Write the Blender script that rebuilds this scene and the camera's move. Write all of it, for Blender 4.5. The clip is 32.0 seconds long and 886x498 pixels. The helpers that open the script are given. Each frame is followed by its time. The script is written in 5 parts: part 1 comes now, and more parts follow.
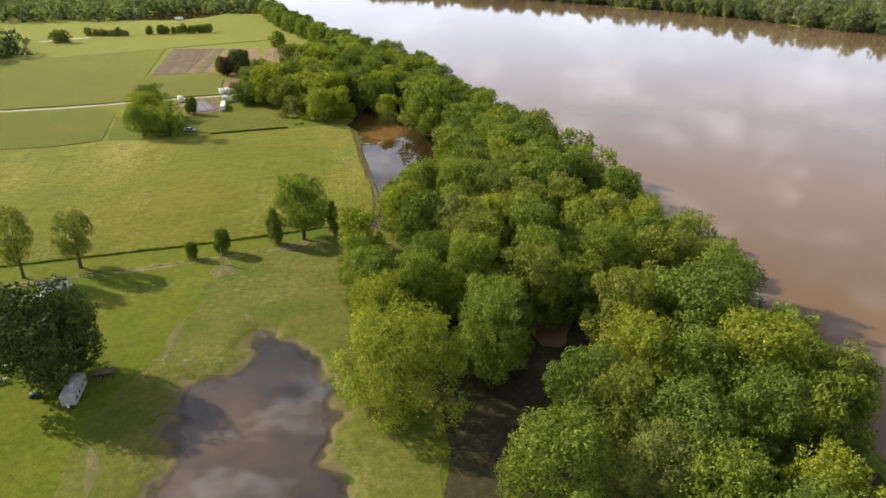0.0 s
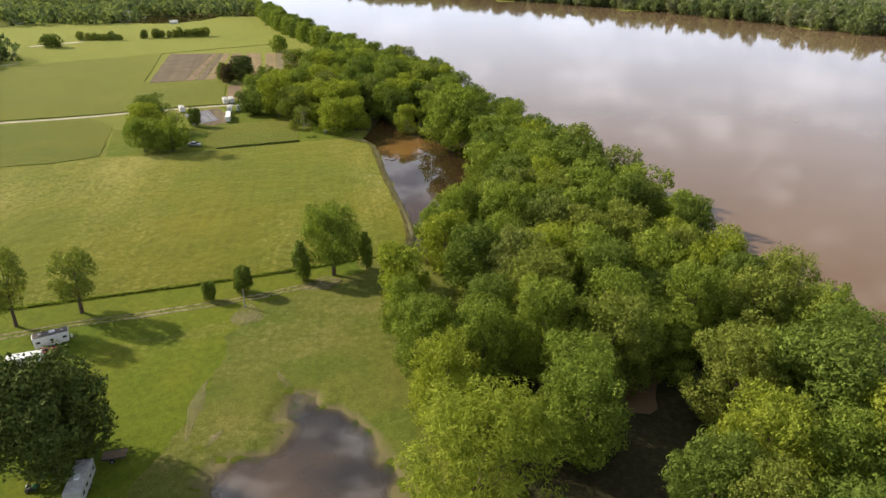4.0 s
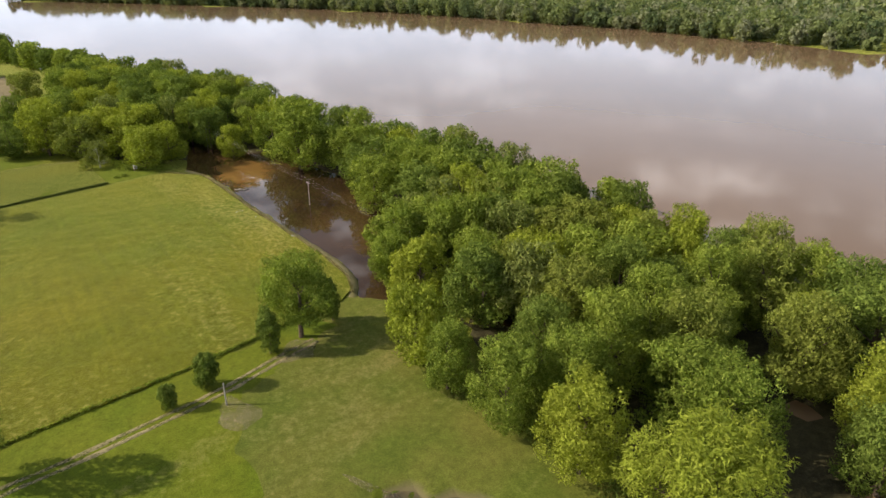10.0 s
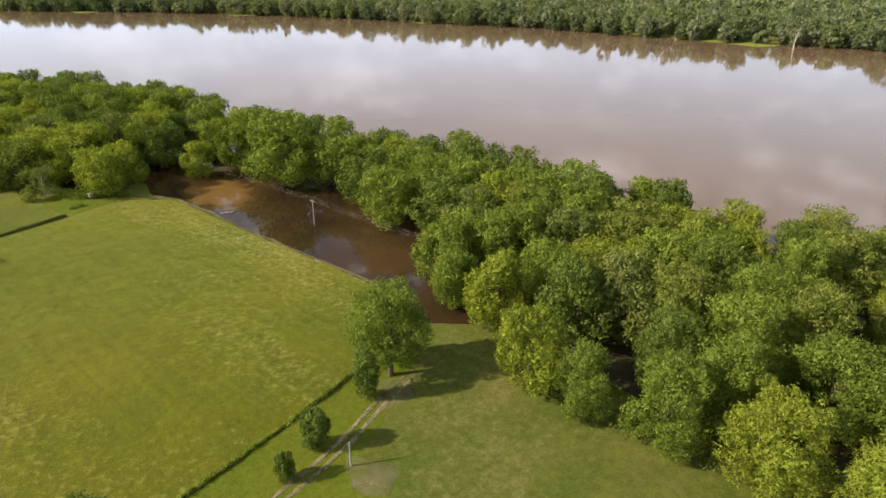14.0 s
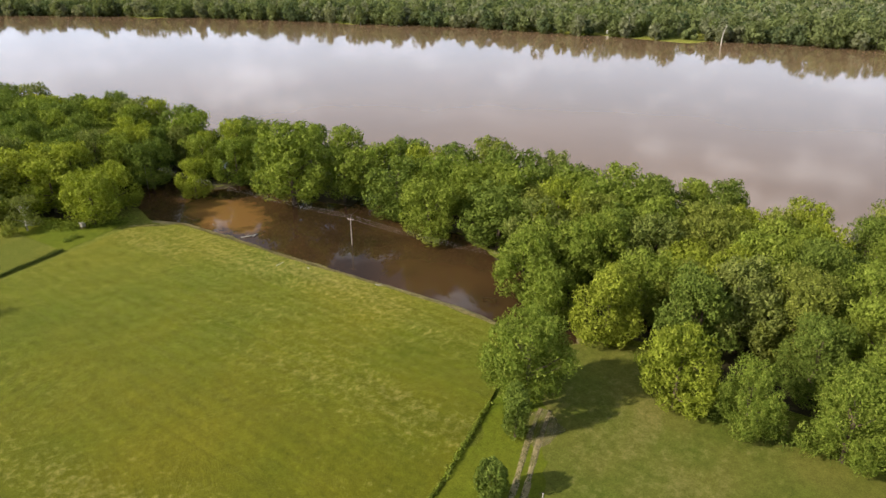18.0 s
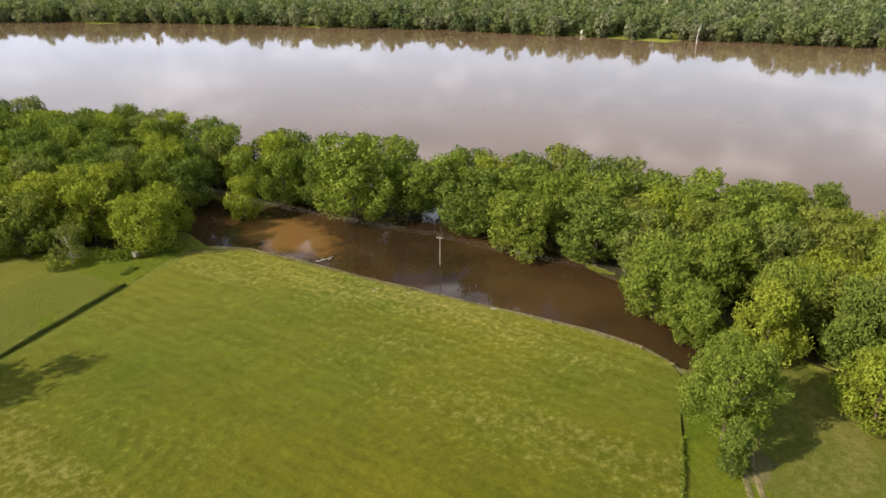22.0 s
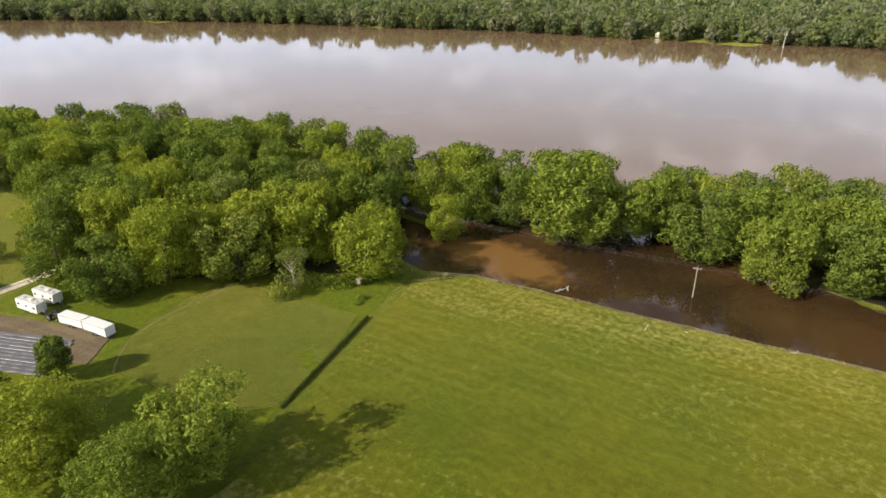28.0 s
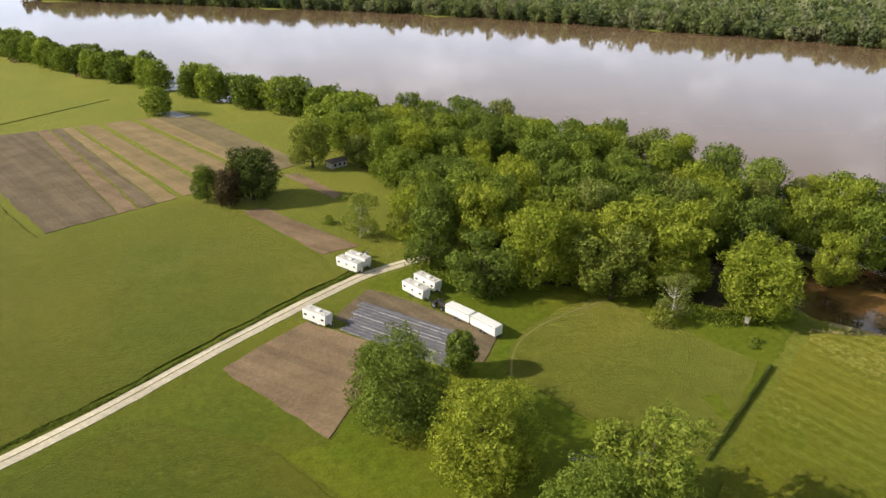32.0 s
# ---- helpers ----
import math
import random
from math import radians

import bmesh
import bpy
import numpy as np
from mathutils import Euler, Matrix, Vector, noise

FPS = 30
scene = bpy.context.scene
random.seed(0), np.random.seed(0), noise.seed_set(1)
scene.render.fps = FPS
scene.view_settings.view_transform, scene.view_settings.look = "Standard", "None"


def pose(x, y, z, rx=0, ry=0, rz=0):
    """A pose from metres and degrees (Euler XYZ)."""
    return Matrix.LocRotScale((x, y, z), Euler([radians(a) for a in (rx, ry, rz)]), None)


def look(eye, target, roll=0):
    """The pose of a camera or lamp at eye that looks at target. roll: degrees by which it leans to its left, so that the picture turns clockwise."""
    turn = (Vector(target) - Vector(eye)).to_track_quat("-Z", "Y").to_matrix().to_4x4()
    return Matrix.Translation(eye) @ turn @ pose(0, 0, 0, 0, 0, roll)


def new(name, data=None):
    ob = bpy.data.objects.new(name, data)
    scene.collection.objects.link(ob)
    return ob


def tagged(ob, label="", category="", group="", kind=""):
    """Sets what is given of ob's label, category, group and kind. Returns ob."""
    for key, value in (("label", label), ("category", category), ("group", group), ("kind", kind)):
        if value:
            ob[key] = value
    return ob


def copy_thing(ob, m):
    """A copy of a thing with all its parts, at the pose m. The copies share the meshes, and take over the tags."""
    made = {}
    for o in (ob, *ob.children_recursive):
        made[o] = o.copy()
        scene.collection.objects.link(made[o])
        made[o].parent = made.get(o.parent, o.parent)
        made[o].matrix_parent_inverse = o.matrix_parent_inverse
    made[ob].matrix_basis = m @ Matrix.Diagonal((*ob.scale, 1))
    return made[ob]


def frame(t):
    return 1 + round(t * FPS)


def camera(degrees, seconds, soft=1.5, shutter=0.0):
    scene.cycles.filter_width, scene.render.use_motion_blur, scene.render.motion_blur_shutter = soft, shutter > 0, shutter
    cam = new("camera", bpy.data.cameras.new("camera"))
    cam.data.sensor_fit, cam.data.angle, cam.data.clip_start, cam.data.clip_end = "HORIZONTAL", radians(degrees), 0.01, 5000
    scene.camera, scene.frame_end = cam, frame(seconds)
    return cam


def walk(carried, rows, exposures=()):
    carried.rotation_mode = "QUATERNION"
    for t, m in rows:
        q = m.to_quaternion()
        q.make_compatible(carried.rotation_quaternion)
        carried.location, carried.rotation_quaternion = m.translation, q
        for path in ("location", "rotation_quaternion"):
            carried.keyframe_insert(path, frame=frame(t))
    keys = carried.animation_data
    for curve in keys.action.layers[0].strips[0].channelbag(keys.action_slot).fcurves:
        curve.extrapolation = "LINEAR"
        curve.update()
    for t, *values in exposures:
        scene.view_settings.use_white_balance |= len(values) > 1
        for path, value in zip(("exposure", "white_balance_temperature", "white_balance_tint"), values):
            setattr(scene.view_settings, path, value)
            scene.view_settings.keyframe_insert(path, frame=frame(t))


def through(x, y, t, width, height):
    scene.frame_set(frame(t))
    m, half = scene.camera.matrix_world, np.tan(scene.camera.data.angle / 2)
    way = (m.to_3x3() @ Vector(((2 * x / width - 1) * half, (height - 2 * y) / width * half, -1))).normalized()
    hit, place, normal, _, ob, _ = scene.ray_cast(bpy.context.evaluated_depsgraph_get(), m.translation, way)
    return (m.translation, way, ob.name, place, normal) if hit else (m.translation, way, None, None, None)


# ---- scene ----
cam = camera(68.0, 32.0, soft=1.5)
PATH = [
    (0, (-0.679, 2.112, 66.634), (-0.707, 3.934, 65.809), 0.1),
    (0.5, (-0.739, 4.677, 66.664), (-0.767, 6.498, 65.839), 0.1),
    (1, (-0.951, 7.56, 66.582), (-0.979, 9.383, 65.758), 0.1),
    (1.5, (-1.871, 10.293, 66.435), (-1.899, 12.116, 65.612), 0.0),
    (2, (-3.347, 13.114, 66.29), (-3.377, 14.938, 65.468), -0.0),
    (2.5, (-5.31, 15.625, 66.25), (-5.339, 17.448, 65.427), 0.0),
    (3, (-7.695, 17.703, 66.266), (-7.725, 19.526, 65.445), -0.0),
    (3.5, (-10.209, 19.713, 66.177), (-10.237, 21.537, 65.357), -0.0),
    (5.5, (-25.085, 27.36, 66.161), (-24.901, 29.174, 65.337), 0.6),
    (6, (-29.091, 28.85, 65.995), (-28.841, 30.658, 65.176), 0.4),
    (6.5, (-32.922, 30.557, 66.103), (-32.605, 32.354, 65.283), 0.5),
    (7, (-37.048, 32.422, 66.114), (-36.656, 34.204, 65.295), 0.5),
    (7.5, (-41.092, 34.591, 65.984), (-40.629, 36.357, 65.166), 0.6),
    (8, (-45.064, 37.005, 65.686), (-44.515, 38.746, 64.87), 0.4),
    (8.5, (-48.607, 39.65, 65.229), (-47.991, 41.369, 64.413), 0.1),
    (9, (-52.567, 42.464, 64.844), (-51.881, 44.158, 64.03), 0.0),
    (9.5, (-56.024, 45.239, 64.653), (-55.291, 46.913, 63.84), 0.1),
    (10, (-59.581, 48.247, 64.435), (-58.789, 49.894, 63.623), -0.0),
    (10.5, (-62.913, 51.363, 64.251), (-62.064, 52.983, 63.44), -0.0),
    (11, (-66.321, 54.529, 64.166), (-65.457, 56.141, 63.356), -0.1),
    (11.5, (-69.44, 57.636, 64.083), (-68.553, 59.235, 63.273), -0.0),
    (12, (-72.853, 60.959, 64.055), (-71.923, 62.534, 63.246), -0.1),
    (12.5, (-75.828, 64.19, 63.898), (-74.858, 65.741, 63.09), -0.0),
    (13, (-78.963, 67.689, 63.75), (-77.952, 69.214, 62.942), -0.1),
    (13.5, (-81.722, 71.209, 63.556), (-80.673, 72.708, 62.747), -0.0),
    (14, (-84.707, 74.852, 63.466), (-83.625, 76.327, 62.658), -0.1),
    (14.5, (-87.34, 78.231, 63.423), (-86.233, 79.688, 62.615), -0.1),
    (16.5, (-97.743, 92.627, 63.573), (-96.528, 93.994, 62.764), -0.1),
    (17, (-100.2, 96.328, 63.644), (-98.956, 97.669, 62.835), 0.0),
    (17.5, (-102.429, 100.155, 63.585), (-101.162, 101.474, 62.777), 0.0),
    (18, (-104.673, 103.964, 63.532), (-103.385, 105.263, 62.722), -0.0),
    (18.5, (-106.753, 107.607, 63.476), (-105.451, 108.893, 62.668), -0.1),
    (19, (-108.772, 111.487, 63.353), (-107.456, 112.758, 62.545), -0.1),
    (19.5, (-110.791, 115.436, 63.256), (-109.459, 116.69, 62.448), -0.2),
    (20, (-112.825, 119.395, 63.274), (-111.473, 120.627, 62.466), -0.2),
    (20.5, (-114.882, 123.405, 63.371), (-113.509, 124.613, 62.563), -0.2),
    (21, (-116.808, 127.563, 63.407), (-115.414, 128.749, 62.599), -0.1),
    (21.5, (-118.624, 131.746, 63.439), (-117.227, 132.927, 62.63), -0.1),
    (22, (-120.43, 135.767, 63.384), (-119.029, 136.945, 62.577), -0.2),
    (22.5, (-122.213, 139.781, 63.322), (-120.81, 140.956, 62.514), -0.2),
    (23, (-124.117, 143.878, 63.362), (-122.714, 145.052, 62.555), -0.2),
    (23.5, (-125.862, 147.839, 63.483), (-124.456, 149.011, 62.675), -0.3),
    (24, (-127.884, 151.401, 63.996), (-126.478, 152.57, 63.186), -0.0),
    (24.5, (-129.955, 155.286, 64.322), (-128.548, 156.455, 63.511), 0.1),
    (26.5, (-137.087, 171.008, 64.36), (-135.681, 172.177, 63.55), 0.1),
    (27, (-138.91, 174.917, 64.505), (-137.507, 176.089, 63.694), 0.2),
    (27.5, (-141.006, 178.629, 64.625), (-139.629, 179.831, 63.814), 0.1),
    (28, (-142.925, 182.534, 64.586), (-141.55, 183.738, 63.776), 0.1),
    (28.5, (-145.115, 186.829, 64.747), (-143.764, 188.059, 63.935), 0.2),
    (29, (-146.905, 191.328, 64.785), (-145.676, 192.678, 63.969), 0.4),
    (29.5, (-149.673, 194.599, 64.887), (-148.581, 196.062, 64.072), 0.3),
    (30, (-152.418, 198.005, 64.826), (-151.382, 199.509, 64.011), 0.5),
    (30.5, (-155.416, 201.375, 64.853), (-154.378, 202.878, 64.038), 0.6),
    (31, (-158.422, 204.886, 64.678), (-157.396, 206.398, 63.864), 0.6),
    (31.5, (-161.371, 208.375, 64.55), (-160.414, 209.931, 63.735), 0.6),
    (32, (-164.445, 211.888, 64.355), (-163.55, 213.48, 63.539), 0.7),
]
walk(cam, [(t, look(eye, target, roll)) for t, eye, target, roll in PATH], exposures=[(0.0, 0.42), (8.0, 0.34), (26.0, 0.33), (32.0, 0.24)])

# ---- light: low clear sun under broken high cloud ----
SUN_WAY = Vector((-0.917, 0.399, 0.0))
SUN_UP = radians(29.5)
to_sun = (SUN_WAY * math.cos(SUN_UP) + Vector((0, 0, math.sin(SUN_UP)))).normalized()
sun_data = bpy.data.lights.new("sun", "SUN")
sun_data.energy, sun_data.angle, sun_data.color = 5.0, radians(0.6), (1.0, 0.9, 0.72)
sun = new("sun", sun_data)
sun.matrix_world = look(to_sun * 400, (0, 0, 0))

world = bpy.data.worlds.new("sky")
scene.world = world
world.use_nodes = True
wn, wl = world.node_tree.nodes, world.node_tree.links
wn.clear()
w_out, w_bg, w_sky = wn.new("ShaderNodeOutputWorld"), wn.new("ShaderNodeBackground"), wn.new("ShaderNodeTexSky")
w_sky.sky_type, w_sky.sun_disc = "NISHITA", False
w_sky.sun_elevation, w_sky.sun_rotation = SUN_UP, math.atan2(SUN_WAY.x, SUN_WAY.y)
w_sky.dust_density = 2.0
w_co, w_map, w_noise, w_ramp, w_mix = (wn.new("ShaderNodeTexCoord"), wn.new("ShaderNodeMapping"), wn.new("ShaderNodeTexNoise"),
                                      wn.new("ShaderNodeValToRGB"), wn.new("ShaderNodeMixRGB"))
w_map.inputs["Scale"].default_value = (1.0, 1.0, 2.6)
w_noise.inputs["Scale"].default_value, w_noise.inputs["Detail"].default_value = 7.0, 8.0
w_noise.inputs["Roughness"].default_value = 0.62
w_ramp.color_ramp.elements[0].position, w_ramp.color_ramp.elements[1].position = 0.49, 0.68
w_mix.inputs[2].default_value = (17.6, 17.6, 18.4, 1)
# pale haze towards the horizon
w_sep, w_haze, w_hmix = wn.new("ShaderNodeSeparateXYZ"), wn.new("ShaderNodeMapRange"), wn.new("ShaderNodeMixRGB")
w_haze.inputs["From Min"].default_value, w_haze.inputs["From Max"].default_value = 0.42, 0.05
w_haze.inputs["To Max"].default_value = 0.93
w_hmix.inputs[2].default_value = (12.2, 13.6, 16.6, 1)
wl.new(w_co.outputs["Generated"], w_sep.inputs[0])
wl.new(w_sep.outputs[2], w_haze.inputs[0])
wl.new(w_co.outputs["Generated"], w_map.inputs[0])
wl.new(w_map.outputs[0], w_noise.inputs["Vector"])
wl.new(w_noise.outputs[0], w_ramp.inputs[0])
wl.new(w_ramp.outputs[0], w_mix.inputs[0])
wl.new(w_sky.outputs[0], w_mix.inputs[1])
wl.new(w_haze.outputs[0], w_hmix.inputs[0])
wl.new(w_mix.outputs[0], w_hmix.inputs[1])
wl.new(w_hmix.outputs[0], w_bg.inputs[0])
wl.new(w_bg.outputs[0], w_out.inputs[0])
w_bg.inputs[1].default_value = 0.078

# ---- materials ----
class Paint:
    """One node material; the helpers below return sockets."""

    def __init__(self, name, rough=0.9, spec=0.2, metal=0.0):
        self.m = bpy.data.materials.new(name)
        self.m.use_nodes = True
        self.n, self.l = self.m.node_tree.nodes, self.m.node_tree.links
        self.b = self.n["Principled BSDF"]
        self.b.inputs["Roughness"].default_value = rough
        self.b.inputs["Specular IOR Level"].default_value = spec
        self.b.inputs["Metallic"].default_value = metal
        self.co = self.n.new("ShaderNodeTexCoord").outputs["Object"]

    def stretch(self, scale, turn=0.0):
        """Coordinates turned, then stretched."""
        k, s = self.n.new("ShaderNodeMapping"), self.n.new("ShaderNodeMapping")
        k.inputs["Rotation"].default_value = (0, 0, turn)
        s.inputs["Scale"].default_value = scale
        self.l.new(self.co, k.inputs[0])
        self.l.new(k.outputs[0], s.inputs[0])
        return s.outputs[0]

    def noise(self, scale, detail=4.0, rough=0.55, vec=None, warp=0.0):
        k = self.n.new("ShaderNodeTexNoise")
        k.inputs["Scale"].default_value, k.inputs["Detail"].default_value = scale, detail
        k.inputs["Roughness"].default_value, k.inputs["Distortion"].default_value = rough, warp
        self.l.new(vec or self.co, k.inputs["Vector"])
        return k.outputs[0]

    def wave(self, scale, warp, vec=None, detail=2.0, dscale=1.0):
        k = self.n.new("ShaderNodeTexWave")
        k.inputs["Scale"].default_value, k.inputs["Distortion"].default_value = scale, warp
        k.inputs["Detail"].default_value, k.inputs["Detail Scale"].default_value = detail, dscale
        self.l.new(vec or self.co, k.inputs["Vector"])
        return k.outputs[1]

    def ramp(self, fac, lo, hi, a=(0, 0, 0), b=(1, 1, 1)):
        k = self.n.new("ShaderNodeValToRGB")
        e = k.color_ramp.elements
        e[0].position, e[1].position = lo, hi
        e[0].color, e[1].color = (*a, 1), (*b, 1)
        self.l.new(fac, k.inputs[0])
        return k.outputs[0]

    def mix(self, fac, a, b, how="MIX"):
        k = self.n.new("ShaderNodeMixRGB")
        k.blend_type = how
        for s, v in zip(k.inputs, (fac, a, b)):
            if isinstance(v, (int, float)):
                s.default_value = v
            elif isinstance(v, tuple):
                s.default_value = (*v, 1)
            else:
                self.l.new(v, s)
        return k.outputs[0]

    def bump(self, height, strength, distance):
        k = self.n.new("ShaderNodeBump")
        k.inputs["Strength"].default_value, k.inputs["Distance"].default_value = strength, distance
        self.l.new(height, k.inputs["Height"])
        self.l.new(k.outputs[0], self.b.inputs["Normal"])
        return k

    def colour(self, c):
        if isinstance(c, tuple):
            self.b.inputs["Base Color"].default_value = (*c, 1)
        else:
            self.l.new(c, self.b.inputs["Base Color"])
        return self

    def random(self):
        return self.n.new("ShaderNodeObjectInfo").outputs["Random"]

    def island(self):
        return self.n.new("ShaderNodeNewGeometry").outputs["Random Per Island"]


def grass_paint(name, dark, light, straw, straw_at=(0.52, 0.75), relief=0.25, swirl=0.0, broad_size=0.045, lie=1.2, rings=(), grain=1.0, wet=None, sheen=0.28):
    """Grass seen from above: broad patches, tufts, dry stalks and, where given, flattened swirls."""
    p = Paint(name, 0.95, 0.1)
    broad = p.noise(broad_size, 5.0, 0.6)
    tuft = p.noise(0.9, 6.0, 0.72)
    fine = p.noise(4.5, 3.0, 0.7)
    c = p.mix(p.ramp(broad, 0.36, 0.66), dark, light)
    band = p.noise(broad_size * 1.5, 6.0, 0.62, p.stretch((1.0, 0.22, 1), lie))
    c = p.mix(p.ramp(p.mix(0.42, band, tuft), *straw_at), c, straw)
    h = p.mix(0.5, tuft, fine)
    if swirl:
        swathe = p.noise(0.34, 5.0, 0.68, p.stretch((1.0, 0.10, 1), lie), 1.2)
        c = p.mix(1.0, c, p.ramp(swathe, 0.34, 0.66, (0.88, 0.89, 0.90), (1.12, 1.11, 1.08)), "MULTIPLY")
        lay = p.noise(0.22, 2.0, 0.5, p.stretch((1.0, 0.35, 1), lie + 0.5), 5.0)
        h = p.mix(0.22, h, lay)
        c = p.mix(1.0, c, p.ramp(lay, 0.32, 0.68, (1 - swirl, 1 - swirl, 1 - swirl), (1 + swirl, 1 + swirl, 1 + swirl)), "MULTIPLY")
    c = p.mix(0.8 * grain, c, p.mix(1.0, c, p.ramp(tuft, 0.3, 0.7, (0.64, 0.65, 0.6), (1.28, 1.26, 1.2)), "MULTIPLY"))
    c = p.mix(0.6 * grain, c, p.mix(1.0, c, p.ramp(fine, 0.3, 0.7, (0.5, 0.5, 0.5), (1.4, 1.4, 1.4)), "MULTIPLY"))
    for x, y, reach in rings:
        at = p.n.new("ShaderNodeMapping")
        at.inputs["Location"].default_value = (-x, -y, 0)
        p.l.new(p.co, at.inputs[0])
        small = p.n.new("ShaderNodeMapping")
        small.inputs["Scale"].default_value = (1 / reach, 1 / reach, 0)
        p.l.new(at.outputs[0], small.inputs[0])
        near = p.n.new("ShaderNodeTexGradient")
        near.gradient_type = "SPHERICAL"
        p.l.new(small.outputs[0], near.inputs[0])
        w = p.n.new("ShaderNodeTexWave")
        w.wave_type, w.rings_direction = "RINGS", "Z"
        w.inputs["Scale"].default_value, w.inputs["Distortion"].default_value = 0.125, 14.0
        w.inputs["Detail"].default_value, w.inputs["Detail Scale"].default_value = 3.0, 0.35
        p.l.new(at.outputs[0], w.inputs["Vector"])
        amount = p.mix(1.0, p.ramp(near.outputs[1], 0.0, 0.5), p.ramp(p.noise(0.06, 3.0), 0.46, 0.62), "MULTIPLY")
        c = p.mix(amount, c, p.mix(1.0, c, p.ramp(w.outputs[1], 0.2, 0.8, (0.90, 0.91, 0.90), (1.09, 1.08, 1.07)), "MULTIPLY"))
    if wet:
        # silt and mud that the flood laid over the grass, by height above its level
        low = p.n.new("ShaderNodeSeparateXYZ")
        p.l.new(p.co, low.inputs[0])
        up = p.n.new("ShaderNodeMapRange")
        up.inputs["From Min"].default_value, up.inputs["From Max"].default_value = -0.5, 0.5
        p.l.new(low.outputs[2], up.inputs[0])
        level = p.mix(0.3, up.outputs[0], p.mix(0.5, p.noise(0.5, 6.0, 0.7), p.noise(0.11, 4.0, 0.6)))
        c = p.mix(p.ramp(level, 0.56, 0.74), wet[0], c)
        c = p.mix(p.ramp(level, 0.30, 0.52), wet[1], c)
    p.colour(c)
    p.bump(h, 0.9, relief)
    # the fuzz of seed heads and blade tips catches light at low angles
    p.b.inputs["Sheen Weight"].default_value = sheen
    p.b.inputs["Sheen Roughness"].default_value = 0.35
    p.b.inputs["Sheen Tint"].default_value = (0.95, 0.90, 0.22, 1)
    return p.m


GRASS = grass_paint("meadow_grass", (0.070, 0.100, 0.008), (0.106, 0.118, 0.011), (0.20, 0.17, 0.047), (0.56, 0.80), sheen=0.45)
LAWN = grass_paint("mown_lawn", (0.090, 0.130, 0.009), (0.140, 0.152, 0.014), (0.22, 0.19, 0.065), (0.56, 0.80), 0.10, sheen=0.08)
WORN_LAWN = grass_paint("flood_worn_lawn", (0.096, 0.120, 0.018), (0.146, 0.144, 0.030), (0.235, 0.195, 0.08), (0.52, 0.80), 0.12, 0.0, 0.07, 1.2, (), 0.9,
                        ((0.150, 0.128, 0.060), (0.080, 0.060, 0.038)), 0.06)
HAY = grass_paint("standing_hay", (0.078, 0.104, 0.007), (0.130, 0.124, 0.009), (0.28, 0.245, 0.075), (0.515, 0.66), 0.30, 0.07, 0.020, -0.185,
                  ((-99, 222, 30), (-70, 174, 26), (-112, 170, 30)), 0.85, None, 0.34)
PASTURE = grass_paint("rough_pasture", (0.054, 0.082, 0.006), (0.092, 0.100, 0.009), (0.19, 0.165, 0.046), (0.55, 0.80), 0.45, 0.0, 0.03, sheen=0.42)
WOOD_FLOOR = grass_paint("silty_wood_floor", (0.046, 0.040, 0.022), (0.070, 0.062, 0.030), (0.12, 0.105, 0.052), (0.52, 0.80), 0.2, sheen=0.0)


def soil_paint(name, a, b, rows=None, turn=0.0, gaps=0.0):
    p = Paint(name, 0.95, 0.15)
    grain, broad = p.noise(2.2, 6.0, 0.7), p.noise(0.12, 3.0)
    c = p.mix(p.ramp(broad, 0.35, 0.65), a, b)
    c = p.mix(1.0, c, p.ramp(grain, 0.3, 0.7, (0.7, 0.7, 0.7), (1.2, 1.2, 1.2)), "MULTIPLY")
    h = grain
    if rows:
        streak = p.noise(0.45, 3.0, 0.6, p.stretch((1.0, 0.012, 1), turn))
        c = p.mix(1.0, c, p.ramp(streak, 0.34, 0.66, (0.87, 0.88, 0.88), (1.13, 1.12, 1.1)), "MULTIPLY")
        w = p.wave(rows, 0.5, p.stretch((1, 1, 1), turn), 2.0, 1.0)
        c = p.mix(1.0, c, p.ramp(w, 0.2, 0.8, (0.97, 0.97, 0.97), (1.01, 1.01, 1.01)), "MULTIPLY")
        h = p.mix(0.12, grain, w)
    p.colour(c)
    p.bump(h, 0.8, 0.08)
    if gaps:
        t, s = p.n.new("ShaderNodeBsdfTransparent"), p.n.new("ShaderNodeMixShader")
        p.l.new(p.ramp(p.mix(0.45, p.noise(0.45, 6.0, 0.65), p.noise(1.6, 6.0, 0.75)), gaps - 0.16, gaps + 0.18, (0, 0, 0), (0.85, 0.85, 0.85)), s.inputs[0])
        p.l.new(t.outputs[0], s.inputs[1])
        p.l.new(p.b.outputs[0], s.inputs[2])
        p.l.new(s.outputs[0], p.n["Material Output"].inputs[0])
    return p.m


SOIL = soil_paint("tilled_soil", (0.190, 0.134, 0.080), (0.248, 0.175, 0.108), 0.2, -0.55)
SOIL_DARK = soil_paint("dark_tilled_soil", (0.138, 0.106, 0.066), (0.182, 0.140, 0.088), 0.2, -0.27)
STUBBLE = soil_paint("pale_stubble", (0.225, 0.168, 0.082), (0.290, 0.214, 0.112), 0.2, -0.27)
GRAVEL = soil_paint("pale_gravel", (0.52, 0.46, 0.34), (0.64, 0.57, 0.43))
STRIP_DIRT = soil_paint("olive_brown_soil", (0.175, 0.142, 0.072), (0.225, 0.180, 0.098), 0.2, -0.27)
TRACK_DIRT = soil_paint("worn_wheel_track", (0.24, 0.20, 0.10), (0.35, 0.29, 0.16), None, 0.0, 0.42)
